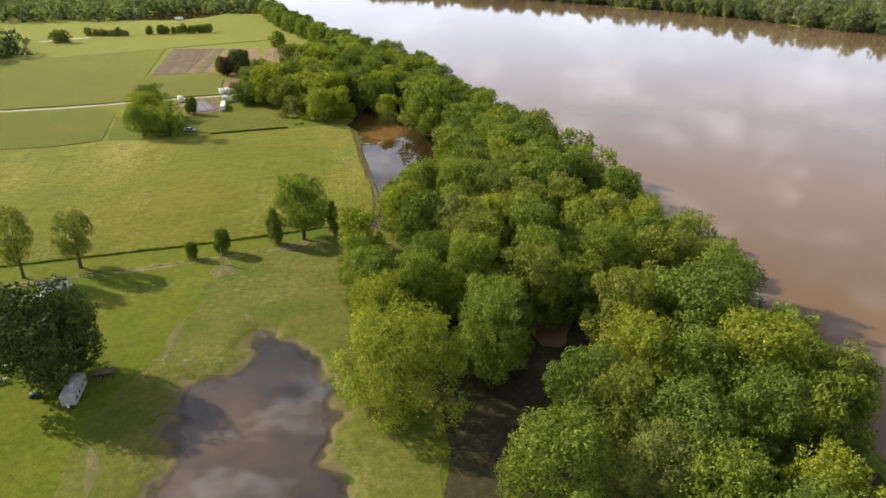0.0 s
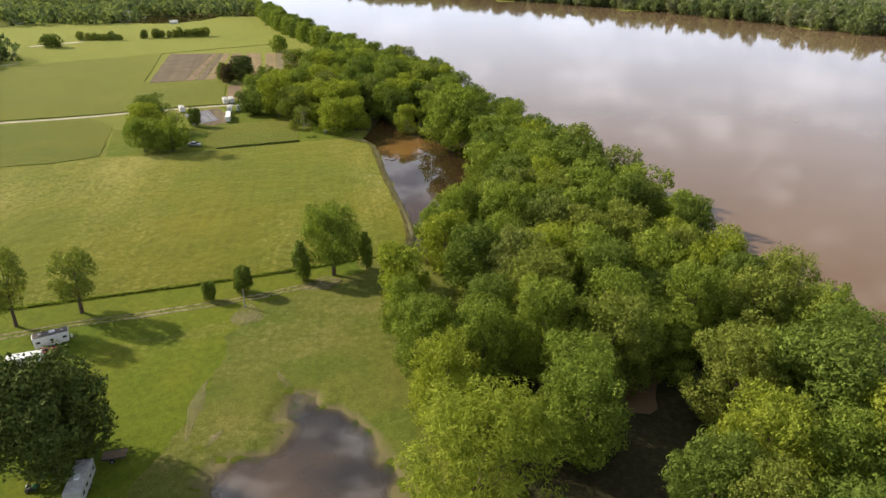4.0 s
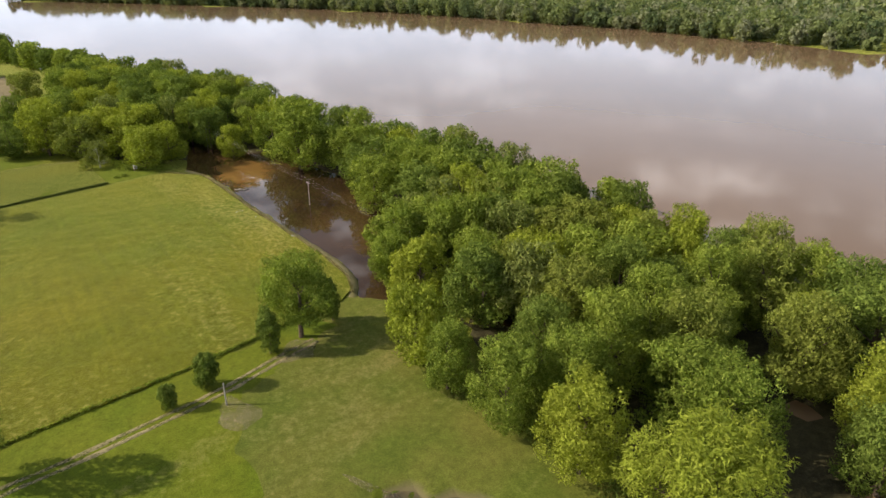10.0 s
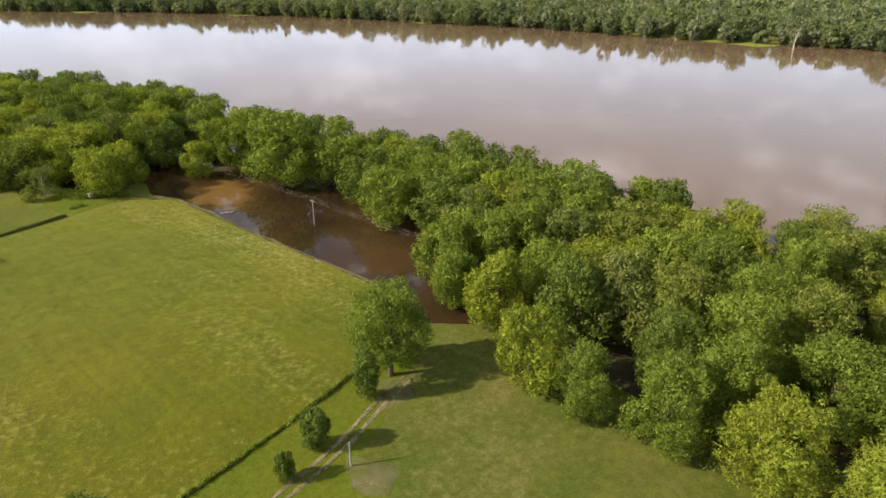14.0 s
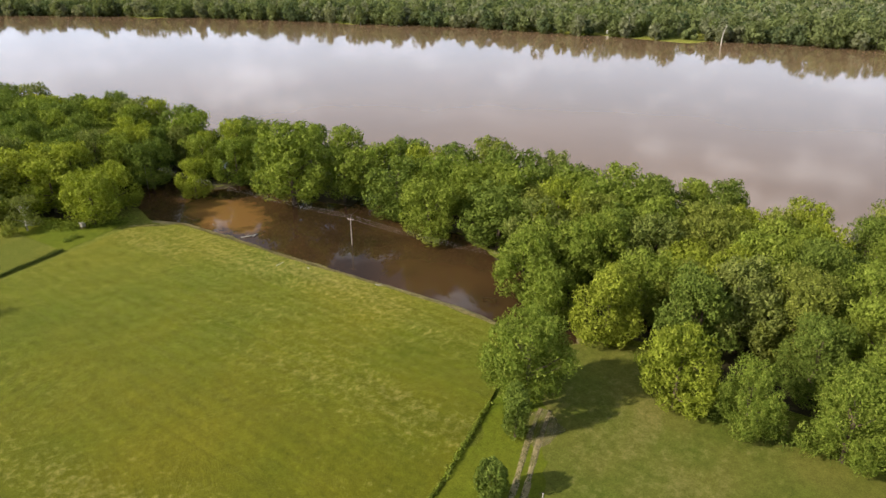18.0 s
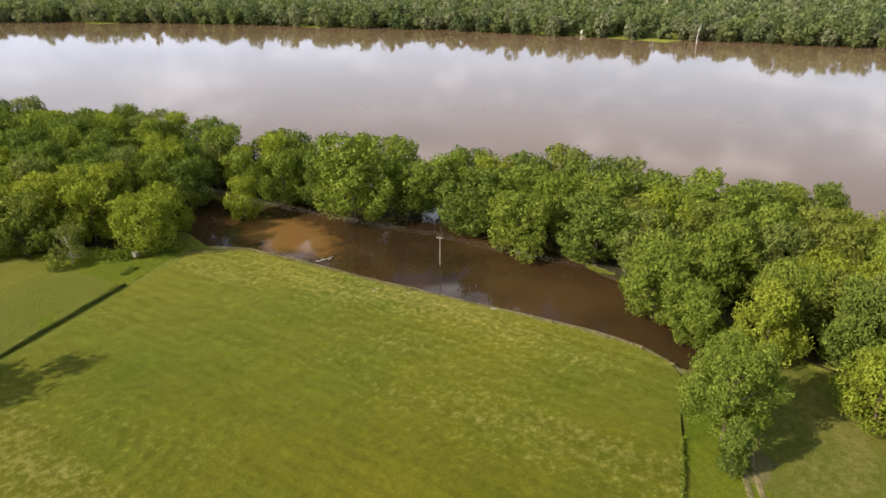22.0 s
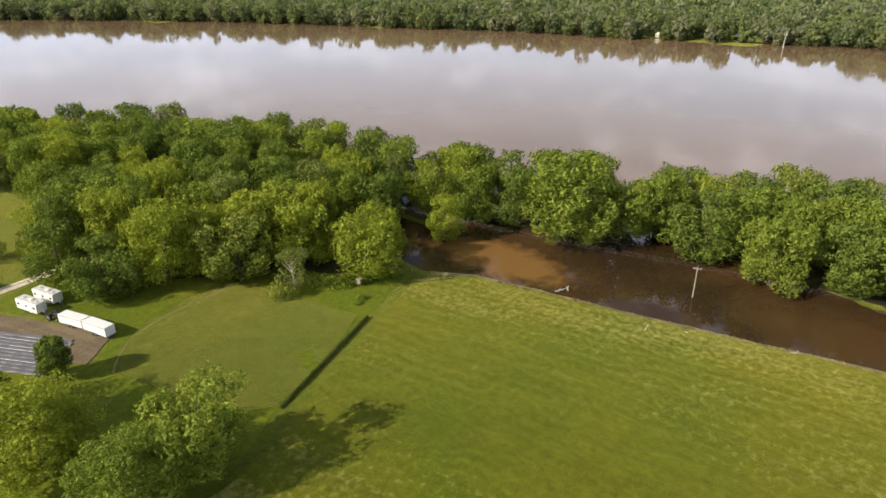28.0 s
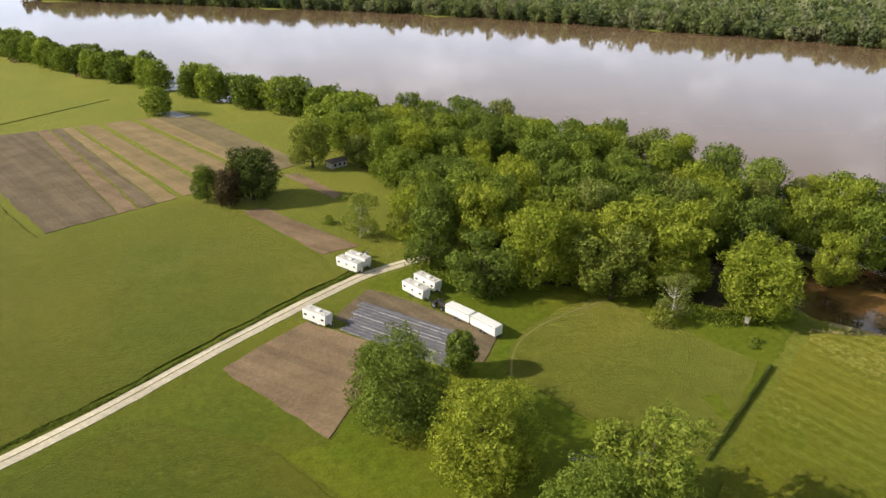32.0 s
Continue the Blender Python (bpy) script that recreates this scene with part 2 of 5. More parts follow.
SILT = soil_paint("dried_silt", (0.250, 0.215, 0.110), (0.300, 0.255, 0.140), None, 0.0, 0.52)
DRY_EDGE = soil_paint("dry_grass_edge", (0.185, 0.180, 0.050), (0.230, 0.212, 0.070))
BANK_SILT = soil_paint("dry_bank_grass", (0.20, 0.175, 0.075), (0.26, 0.225, 0.11))


def plain(name, c, rough=0.6, spec=0.3, metal=0.0, wear=0.12, scale=3.0):
    p = Paint(name, rough, spec, metal)
    d = tuple(v * (1 - 2.2 * wear) for v in c)
    p.colour(p.mix(p.ramp(p.noise(scale, 5.0, 0.65), 0.35, 0.7), c, d))
    return p.m


WHITE_PANEL = plain("white_trailer_skin", (0.80, 0.80, 0.78), 0.4, 0.4, 0, 0.05, 1.2)
GREY_PANEL = plain("weathered_grey_skin", (0.50, 0.49, 0.46), 0.5, 0.4, 0, 0.12, 1.6)
ROOF_PANEL = plain("dusty_roof_membrane", (0.62, 0.60, 0.56), 0.7, 0.2, 0, 0.14, 1.5)
DARK_ROOF = plain("dark_patched_roof", (0.15, 0.13, 0.12), 0.8, 0.2, 0, 0.2, 1.2)
GLASS = plain("tinted_window", (0.02, 0.022, 0.025), 0.08, 0.6, 0, 0.02)
RUBBER = plain("tyre_rubber", (0.03, 0.03, 0.03), 0.9, 0.2)
STEEL = plain("dull_steel", (0.30, 0.30, 0.30), 0.5, 0.4, 0.6, 0.2)
GREY_WOOD = plain("silvered_wood", (0.40, 0.37, 0.32), 0.9, 0.1, 0, 0.18, 2.5)
OLD_WOOD = plain("brown_wood", (0.24, 0.17, 0.11), 0.9, 0.1, 0, 0.18, 2.5)
RED_PAINT = plain("faded_red_paint", (0.30, 0.055, 0.04), 0.6, 0.3, 0, 0.2, 2.0)
DARK_METAL = plain("dark_machinery", (0.06, 0.055, 0.05), 0.7, 0.3, 0.2, 0.2, 2.0)
BLACK_FILM = plain("grey_mulch_film", (0.15, 0.145, 0.16), 0.5, 0.3, 0, 0.15, 0.6)
WIRE = plain("aluminium_wire", (0.24, 0.23, 0.22), 0.5, 0.4, 0.5, 0.1)
WHITE_FILM = plain("pale_film_edge", (0.40, 0.39, 0.39), 0.5, 0.4, 0, 0.2, 1.5)
BARK = plain("bark", (0.14, 0.105, 0.075), 0.95, 0.1, 0, 0.25, 4.0)
PALE_BARK = plain("pale_bare_wood", (0.55, 0.52, 0.46), 0.9, 0.1, 0, 0.15, 4.0)


def leaf_paint(name, a, b, c, through=0.35, patch=0.35, depth=0.25):
    """Leaves: colour drawn per tree and per spray, part of the light passing through."""
    p = Paint(name, 0.72, 0.04)
    tone = p.mix(p.random(), a, b)
    tone = p.mix(p.ramp(p.island(), 0.55, 1.0, (0, 0, 0), (0.6, 0.6, 0.6)), tone, c)
    tone = p.mix(1.0, tone, p.ramp(p.island(), 0.0, 0.9, (0.80, 0.81, 0.81), (1.12, 1.11, 1.08)), "MULTIPLY")
    tone = p.mix(1.0, tone, p.ramp(p.noise(patch, 2.0), 0.32, 0.68, (1 - depth,) * 3, (1 + depth,) * 3), "MULTIPLY")
    p.colour(tone)
    t, s = p.n.new("ShaderNodeBsdfTranslucent"), p.n.new("ShaderNodeMixShader")
    p.l.new(p.mix(1.0, tone, (1.3, 1.35, 0.7), "MULTIPLY"), t.inputs[0])
    s.inputs[0].default_value = through
    p.l.new(p.b.outputs[0], s.inputs[1])
    p.l.new(t.outputs[0], s.inputs[2])
    p.l.new(s.outputs[0], p.n["Material Output"].inputs[0])
    return p.m


LEAF = {
    "green": leaf_paint("maple_leaves", (0.154, 0.208, 0.033), (0.202, 0.250, 0.039), (0.31, 0.345, 0.074), 0.34),
    "bright": leaf_paint("bright_leaves", (0.218, 0.262, 0.032), (0.252, 0.286, 0.036), (0.35, 0.375, 0.072), 0.36),
    "dark": leaf_paint("dark_leaves", (0.118, 0.166, 0.031), (0.146, 0.190, 0.035), (0.20, 0.24, 0.056), 0.28),
    "olive": leaf_paint("olive_leaves", (0.172, 0.208, 0.038), (0.204, 0.232, 0.044), (0.29, 0.30, 0.078), 0.31),
    "grey": leaf_paint("grey_green_leaves", (0.150, 0.186, 0.044), (0.176, 0.204, 0.052), (0.25, 0.26, 0.09), 0.30),
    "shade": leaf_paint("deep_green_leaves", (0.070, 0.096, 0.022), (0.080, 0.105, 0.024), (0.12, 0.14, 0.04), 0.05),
    "straw": leaf_paint("dry_stalks", (0.27, 0.235, 0.11), (0.31, 0.265, 0.13), (0.36, 0.32, 0.17), 0.2),
    "copper": leaf_paint("copper_leaves", (0.085, 0.066, 0.038), (0.10, 0.074, 0.042), (0.15, 0.11, 0.05)),
    # distant foliage: aerial haze is painted into these three colours, paler and bluer
    "pale": leaf_paint("far_hazed_leaves", (0.160, 0.194, 0.080), (0.184, 0.210, 0.090), (0.21, 0.235, 0.105), 0.42, 0.07, 0.25),
    "deep": leaf_paint("far_hazed_dark_leaves", (0.098, 0.134, 0.064), (0.118, 0.150, 0.072), (0.15, 0.175, 0.085), 0.40, 0.07, 0.25),
    "hazy": leaf_paint("far_haze_grey_leaves", (0.205, 0.222, 0.132), (0.228, 0.238, 0.148), (0.25, 0.255, 0.165), 0.42, 0.07, 0.25),
}


def water_paint(name, a, b, rough, ripple, ior=1.42, size=0.012, shoal=None, body=1.0):
    p = Paint(name, rough, 0.5)
    p.b.inputs["IOR"].default_value = ior
    c = p.mix(p.ramp(p.noise(size, 4.0, 0.5), 0.38, 0.64), a, b)
    if shoal:
        x, y, rx, ry, mud = shoal
        at, small, near = p.n.new("ShaderNodeMapping"), p.n.new("ShaderNodeMapping"), p.n.new("ShaderNodeTexGradient")
        at.inputs["Location"].default_value = (-x, -y, 0)
        small.inputs["Scale"].default_value = (1 / rx, 1 / ry, 0)
        near.gradient_type = "SPHERICAL"
        p.l.new(p.co, at.inputs[0])
        p.l.new(at.outputs[0], small.inputs[0])
        p.l.new(small.outputs[0], near.inputs[0])
        c = p.mix(p.ramp(p.mix(0.55, near.outputs[1], p.mix(0.4, p.noise(0.07, 5.0, 0.6, None, 1.5), p.noise(0.3, 4.0, 0.6))), 0.38, 0.52), c, mud)
    p.colour(c)
    w = p.noise(0.8, 3.0, 0.5, p.stretch((1, 0.6, 1)))
    p.bump(p.mix(0.5, w, p.noise(0.15, 2.0)), ripple, 0.05)
    if body < 1:
        # clear enough to show the bed in the shallows
        deep = p.n.new("ShaderNodeAttribute")
        deep.attribute_name = "depth"
        p.l.new(p.ramp(p.mix(0.30, deep.outputs["Fac"], p.noise(0.32, 6.0, 0.68)), 0.14, 0.40, (0.0,) * 3, (body,) * 3), p.b.inputs["Alpha"])
    return p.m


WATER = water_paint("muddy_river_water", (0.194, 0.124, 0.073), (0.226, 0.145, 0.087), 0.055, 0.03, 1.36)
STILL_WATER = water_paint("still_brown_water", (0.034, 0.020, 0.010), (0.070, 0.038, 0.016), 0.02, 0.02, 1.38, 0.035, (-29, 264, 13, 25, (0.190, 0.100, 0.032)))
POOL_WATER = water_paint("dark_pool_water", (0.042, 0.036, 0.029), (0.125, 0.086, 0.056), 0.012, 0.012, 1.75, 0.045, None, 0.94)

# ---- the land ----
BANK = [(70, -400), (66, -60), (64, 0), (62, 60), (60, 85), (57, 107), (52, 125), (48, 140), (47, 160), (42, 184), (36, 215), (28, 240),
        (16, 262), (8, 290), (2, 320), (-4, 350), (-14, 380), (-35, 420), (-62, 475), (-85, 520), (-105, 560), (-125, 610), (-160, 690),
        (-200, 800), (-270, 950), (-370, 1150), (-600, 1500)]
FAR_BANK = [(-420, 1500), (-200, 1370), (-60, 1240), (40, 1130), (130, 1045), (215, 930), (268, 850), (325, 724), (350, 655), (392, 560), (405, 480), (420, 405),
            (442, 366), (464, 310), (480, 229), (520, 60), (540, -400)]
RIVER = BANK + FAR_BANK
CHANNEL = [(-24, 164), (-21.5, 172), (-22, 181), (-25, 194), (-28, 208), (-32, 224.5), (-36, 244), (-40, 264), (-46, 274), (-44, 300), (-40, 320),
           (-24, 318), (-24, 288), (-10, 282), (-8, 262), (-2, 243), (4, 228), (4, 212), (3, 198), (0, 188), (-5, 176), (-10, 165), (-16, 158)]
PUDDLE = [(-39, 111.6), (-40, 104), (-38.5, 96.5), (-48, 94.5), (-47, 87), (-45, 78), (-43, 68), (-42, 50), (-38, 30), (-16, 26), (-10, 50),
          (-13, 74), (-16, 82), (-20.6, 93.5), (-25, 105), (-31, 108)]
POND = [(-352, 716), (-300, 712), (-262, 722), (-258, 775), (-285, 806), (-345, 803), (-372, 760)]
FLOODED_WOOD = [(5, 60), (4, 76), (0, 92), (-7, 106), (-8, 120), (-8, 140), (-12, 163), (-9, 190), (-6, 212), (-5, 230), (-12, 255), (-18, 275), (-22, 300), (-30, 330), (-10, 345),
                (4, 310), (14, 262), (30, 235), (44, 180), (47, 150), (56, 108), (60, 60), (58, -20), (20, -20)]


def hashed(ix, iy, seed):
    n = np.sin(ix * 127.1 + iy * 311.7 + seed * 74.7) * 43758.5453
    return n - np.floor(n)


def value_noise(x, y, seed=0):
    ix, iy = np.floor(x), np.floor(y)
    u, v = x - ix, y - iy
    u, v = u * u * (3 - 2 * u), v * v * (3 - 2 * v)
    a = hashed(ix, iy, seed) * (1 - u) + hashed(ix + 1, iy, seed) * u
    b = hashed(ix, iy + 1, seed) * (1 - u) + hashed(ix + 1, iy + 1, seed) * u
    return a * (1 - v) + b * v


def signed(px, py, poly):
    """Distance from the edge of a polygon, positive inside."""
    pts = np.array(poly, float)
    inside, best = np.zeros(px.shape, bool), np.full(px.shape, 1e18)
    for a, b in zip(pts, np.roll(pts, -1, 0)):
        e = b - a
        t = np.clip(((px - a[0]) * e[0] + (py - a[1]) * e[1]) / (e @ e), 0, 1)
        best = np.minimum(best, (px - a[0] - t * e[0]) ** 2 + (py - a[1] - t * e[1]) ** 2)
        if a[1] != b[1]:
            inside ^= ((a[1] > py) != (b[1] > py)) & (px < e[0] * (py - a[1]) / e[1] + a[0])
    return np.sqrt(best) * np.where(inside, 1, -1)


def ease(v):
    v = np.clip(v, 0, 1)
    return v * v * (3 - 2 * v)


def land(x, y):
    """Height of the ground above the flood's level."""
    x, y = np.asarray(x, float), np.asarray(y, float)
    h = 0.55 + 0.16 * (value_noise(x / 26, y / 26, 1) - 0.5)
    wob = 1.3 * (value_noise(x / 1.9, y / 1.9, 6) - 0.5) + 2.4 * (value_noise(x / 5, y / 5, 2) - 0.5) + 3.0 * (value_noise(x / 13, y / 13, 3) - 0.5)
    wood = ease((signed(x, y, FLOODED_WOOD) + wob) / 8)
    h += wood * (0.55 * (value_noise(x / 9, y / 9, 4) - 0.5) - 0.50)
    h -= ease((signed(x, y, PUDDLE) + wob * 1.6 + 4.0) / 12) * 1.25
    rim = ease(1 - np.abs(h - 0.05) / 0.45) * ease((signed(x, y, PUDDLE) + 12) / 4)
    h += rim * (0.34 * (value_noise(x / 2.3, y / 2.3, 21) - 0.5) + 0.22 * (value_noise(x / 5.1, y / 5.1, 22) - 0.5))
    h -= ease((signed(x, y, POND) + 3) / 6) * 1.5
    h -= ease((signed(x, y, CHANNEL) + wob * 0.25 + 0.8) / 4) * 1.5
    h -= ease((signed(x, y, RIVER) + wob + 2) / 9) * 3.5
    return h


def mesh_from(name, verts, faces, mats):
    me = bpy.data.meshes.new(name)
    me.from_pydata(verts, [], faces)
    for m in mats if isinstance(mats, (list, tuple)) else [mats]:
        me.materials.append(m)
    me.update()
    return me


def quads_mesh(name, verts, mat, per=4):
    """A mesh of loose faces, from an array of shape (n, per, 3)."""
    verts = np.asarray(verts, np.float32)
    n = len(verts)
    me = bpy.data.meshes.new(name)
    me.vertices.add(n * per)
    me.vertices.foreach_set("co", verts.reshape(-1))
    me.loops.add(n * per)
    me.loops.foreach_set("vertex_index", np.arange(n * per, dtype=np.int32))
    me.polygons.add(n)
    me.polygons.foreach_set("loop_start", np.arange(0, n * per, per, dtype=np.int32))
    me.materials.append(mat)
    me.update(calc_edges=True)
    return me


def steps(lo, fine_lo, fine_hi, hi, fine, grow=1.35):
    mid = list(np.arange(fine_lo, fine_hi + 0.01, fine))
    out, d, v = [], fine, fine_lo
    while v > lo:
        d *= grow
        v -= d
        out.append(v)
    res, d, v = out[::-1] + mid, fine, mid[-1]
    while v < hi:
        d *= grow
        v += d
        res.append(v)
    return np.array(res)


gx, gy = steps(-4200, -236, 72, 4200, 2.0), steps(-4200, -30, 420, 4600, 2.0)
GX, GY = np.meshgrid(gx, gy)
GZ = land(GX, GY)
nx, ny = len(gx), len(gy)
idx = np.arange(nx * ny).reshape(ny, nx)
ground_faces = np.stack([idx[:-1, :-1], idx[:-1, 1:], idx[1:, 1:], idx[1:, :-1]], -1).reshape(-1, 4).tolist()
ground_mesh = mesh_from("ground", np.stack([GX, GY, GZ], -1).reshape(-1, 3).tolist(), ground_faces, GRASS)
ground_mesh.polygons.foreach_set("use_smooth", [True] * len(ground_mesh.polygons))
tagged(new("ground", ground_mesh), "flat green river-bottom meadow beside the flood", "ground", kind="structure")

# the river's sheet, left open where the pool on the lawn has its own
wx = np.array([-4200, -2600, -1400, -600, -70, 14, 200, 600, 1400, 2600, 4200.0])
wy = np.array([-4200, -2000, -600, -30, 128, 400, 900, 1600, 2600, 4600.0])
WX, WY = np.meshgrid(wx, wy)
widx = np.arange(WX.size).reshape(WX.shape)
water_faces = [f for f in np.stack([widx[:-1, :-1], widx[:-1, 1:], widx[1:, 1:], widx[1:, :-1]], -1).reshape(-1, 4).tolist() if f[0] != widx[3, 4]]
tagged(new("water", mesh_from("water", np.stack([WX, WY, 0 * WX], -1).reshape(-1, 3).tolist(), water_faces, WATER)),
       "wide muddy brown river in flood", "river", kind="structure")


def pool(name, lo, hi, label, mat=None, nx=9, ny=9):
    """A sheet of still water, a hair above the river's level, in a hollow of the land."""
    X, Y = np.meshgrid(np.linspace(lo[0], hi[0], nx), np.linspace(lo[1], hi[1], ny))
    k = np.arange(nx * ny).reshape(ny, nx)
    f = np.stack([k[:-1, :-1], k[:-1, 1:], k[1:, 1:], k[1:, :-1]], -1).reshape(-1, 4).tolist()
    me = mesh_from(name, np.stack([X, Y, 0 * X + 0.006], -1).reshape(-1, 3).tolist(), f, mat or STILL_WATER)
    me.attributes.new("depth", "FLOAT", "POINT").data.foreach_set("value", np.clip(-land(X, Y), 0, 2).astype(np.float32).ravel())
    tagged(new(name, me), label, "flood water", kind="structure")


pool("water_pool", (-70, -30), (14, 128), "dark flood pool on the lawn mirroring the clouds", POOL_WATER, 85, 159)
pool("water_channel", (-60, 128), (14, 252), "brown backwater channel along the hay field")
pool("water_channel_head", (-60, 252), (-4, 330), "brown head of the backwater under the trees")
pool("water_pond", (-390, 690), (-250, 830), "grey distant farm pond")


def rough_edge(poly, step, wander, seed):
    """A polygon's outline in short steps, pushed about a little."""
    out = []
    for i, (a, b) in enumerate(zip(poly, poly[1:] + poly[:1])):
        n = max(1, int(math.dist(a, b) / step))
        for k in range(n):
            out.append((a[0] + (b[0] - a[0]) * k / n, a[1] + (b[1] - a[1]) * k / n))
    p = np.array(out)
    p[:, 0] += wander * (value_noise(p[:, 0] / 3.1, p[:, 1] / 3.1, seed) - 0.5) * 2
    p[:, 1] += wander * (value_noise(p[:, 0] / 3.1, p[:, 1] / 3.1, seed + 9) - 0.5) * 2
    return p


def sheet(name, poly, lift, mat, grid=4.0, wander=0.25, step=1.2, relief=0.0, seed=5, skirt=0.3, rows=None):
    """A layer that lies on the ground inside a polygon, with a side that reaches into the ground."""
    from mathutils.geometry import delaunay_2d_cdt
    edge = rough_edge(poly, step, wander, seed)
    lo, hi = edge.min(0), edge.max(0)
    X, Y = np.meshgrid(np.arange(lo[0], hi[0], grid), np.arange(lo[1], hi[1], grid))
    X, Y = X.ravel() + 0.0, Y.ravel() + 0.0
    keep = signed(X, Y, edge.tolist()) > grid * 0.4
    pts = [Vector(p) for p in edge] + [Vector((a, b)) for a, b in zip(X[keep], Y[keep])]
    n = len(edge)
    v, _, f, *_ = delaunay_2d_cdt(pts, [], [list(range(n))], 1, 1e-4)
    vx, vy = np.array([p.x for p in v]), np.array([p.y for p in v])
    z = land(vx, vy) + lift
    if rows:
        # swathes that the mower left, round after round along the field's edge, pressed flat here and there
        deep, wide = rows
        far = ease((-36 - 0.983 * vx - 0.184 * vy) / 50)
        d = 0.983 * vx + 0.184 * vy + far * (22 * value_noise(vx / 26, vy / 26, seed + 4) + 6 * value_noise(vx / 9, vy / 9, seed + 5)) + 1.2 * value_noise(vx / 11, vy / 11, seed + 8)
        much = ease((value_noise(vx / 15, vy / 15, seed + 6) - 0.36) / 0.3)
        z += deep * np.sin(d * 2 * math.pi / wide) * much * (1 - 0.45 * far)
        z += 0.09 * (value_noise(vx / 1.9, vy / 1.9, seed + 7) - 0.5)
    if relief:
        z += relief * (value_noise(vx / 2.7, vy / 2.7, seed) + value_noise(vx / 7, vy / 7, seed + 1) - 1)
    verts = [(a, b, c) for a, b, c in zip(vx, vy, z)]
    faces = [tuple(q) for q in f]
    count = {}
    for q in faces:
        for a, b in zip(q, q[1:] + q[:1]):
            count[(a, b)] = 1
    rim = [(a, b) for a, b in count if (b, a) not in count]
    low = {}
    for a, b in rim:
        for k in (a, b):
            if k not in low:
                low[k] = len(verts)
                verts.append((vx[k], vy[k], z[k] - lift - skirt))
    faces += [(b, a, low[a], low[b]) for a, b in rim]
    me = mesh_from(name, verts, faces, mat)
    return me


def ribbon(name, line, width, lift, mat, wander=0.2, seed=3, taper=False, cross=3):
    """A track along a line of points."""
    pts = []
    for a, b in zip(line, line[1:]):
        n = max(1, int(math.dist(a, b) / 1.5))
        pts += [(a[0] + (b[0] - a[0]) * k / n, a[1] + (b[1] - a[1]) * k / n) for k in range(n)]
    p = np.array(pts + [line[-1]], float)
    for _ in range(6):
        p[1:-1] = (p[:-2] + 2 * p[1:-1] + p[2:]) / 4
    d = np.gradient(p, axis=0)
    d /= np.linalg.norm(d, axis=1)[:, None]
    side = np.stack([-d[:, 1], d[:, 0]], -1)
    verts, faces = [], []
    for i in range(len(p)):
        for k in range(cross):
            u = k / (cross - 1) * 2 - 1
            w = width / 2 * (1 + wander * (hashed(np.array(i // 2 + 0.0), np.array(k + 0.0), seed) - 0.5)) if abs(u) == 1 else width / 2
            if taper:
                w *= (0.12 + 0.88 * math.sin(math.pi * i / (len(p) - 1))) * (0.45 + 1.1 * float(value_noise(np.array(p[i][0] / 2.2), np.array(p[i][1] / 2.2), seed + 2)))
            q = p[i] + side[i] * u * w
            verts.append((q[0], q[1], lift if abs(u) < 1 else lift * 0.3))
    verts = np.array(verts)
    verts[:, 2] += land(verts[:, 0], verts[:, 1])
    verts = verts.tolist()
    for i in range(len(p) - 1):
        for k in range(cross - 1):
            a = i * cross + k
            faces.append((a, a + cross, a + cross + 1, a + 1))
    return mesh_from(name, verts, faces, mat)


def offset(line, d):
    p = np.array(line, float)
    t = np.gradient(p, axis=0)
    t /= np.linalg.norm(t, axis=1)[:, None]
    return [(float(a), float(b)) for a, b in p + np.stack([-t[:, 1], t[:, 0]], -1) * d]


MAIN_FIELD = [(-150, 117), (-125, 127), (-104, 135.6), (-93.4, 139.8), (-76, 145), (-66, 148.3), (-57.2, 151.4), (-48.3, 155.2), (-41, 158), (-33, 161.3),
              (-27, 163), (-24, 167), (-23, 173), (-24, 183), (-26.5, 195), (-30, 209), (-34, 225), (-38, 245), (-42, 263), (-52, 270.5),
              (-67, 264.5), (-83, 258.8), (-104, 249.5), (-120, 246), (-133, 243), (-147, 235), (-165, 230), (-240, 205), (-260, 130)]
WEST_FIELD = [(-135, 246), (-150, 288), (-165, 303), (-186, 296), (-207, 288), (-260, 266), (-255, 205), (-240, 207), (-165, 232.5), (-148, 237)]
PADDOCK = [(-110, 287), (-105, 293), (-98, 297.5), (-88, 300), (-79, 300), (-75, 293), (-73, 284), (-69.5, 269), (-83, 262), (-97, 257), (-104, 262), (-107, 275)]
NORTH_FIELD = [(-112, 344), (-117, 335.8), (-131, 330), (-149, 321.6), (-168, 311.6), (-183, 305), (-205, 298), (-320, 250), (-340, 390), (-215, 505), (-190, 424), (-179, 387), (-142, 399), (-132, 383), (-122, 346)]
FAR_FIELD = [(-330, 400), (-320, 540), (-180, 610), (-150, 560), (-212, 508)]
for nm, poly, lift, mt, rel, lab in (
        ("main_field", MAIN_FIELD, 0.32, HAY, 0.14, "tall yellow-green hay meadow with flattened swirls"),
        ("west_field", WEST_FIELD, 0.14, PASTURE, 0.10, "green standing hay beside the gravel lane"),
        ("paddock", PADDOCK, 0.10, PASTURE, 0.10, "small paddock of rough green grass"),
        ("north_field", NORTH_FIELD, 0.25, PASTURE, 0.10, "broad green pasture north of the lane"),
        ("far_field", FAR_FIELD, 0.25, GRASS, 0.10, "pale green meadow beyond the crop strips")):
    tagged(new(nm, sheet(nm, poly, lift, mt, 0.85 if nm == "main_field" else 3.0, 0.35, 1.4, rel, rows=(0.042, 2.7) if nm == "main_field" else None)), lab, "field", kind="structure")
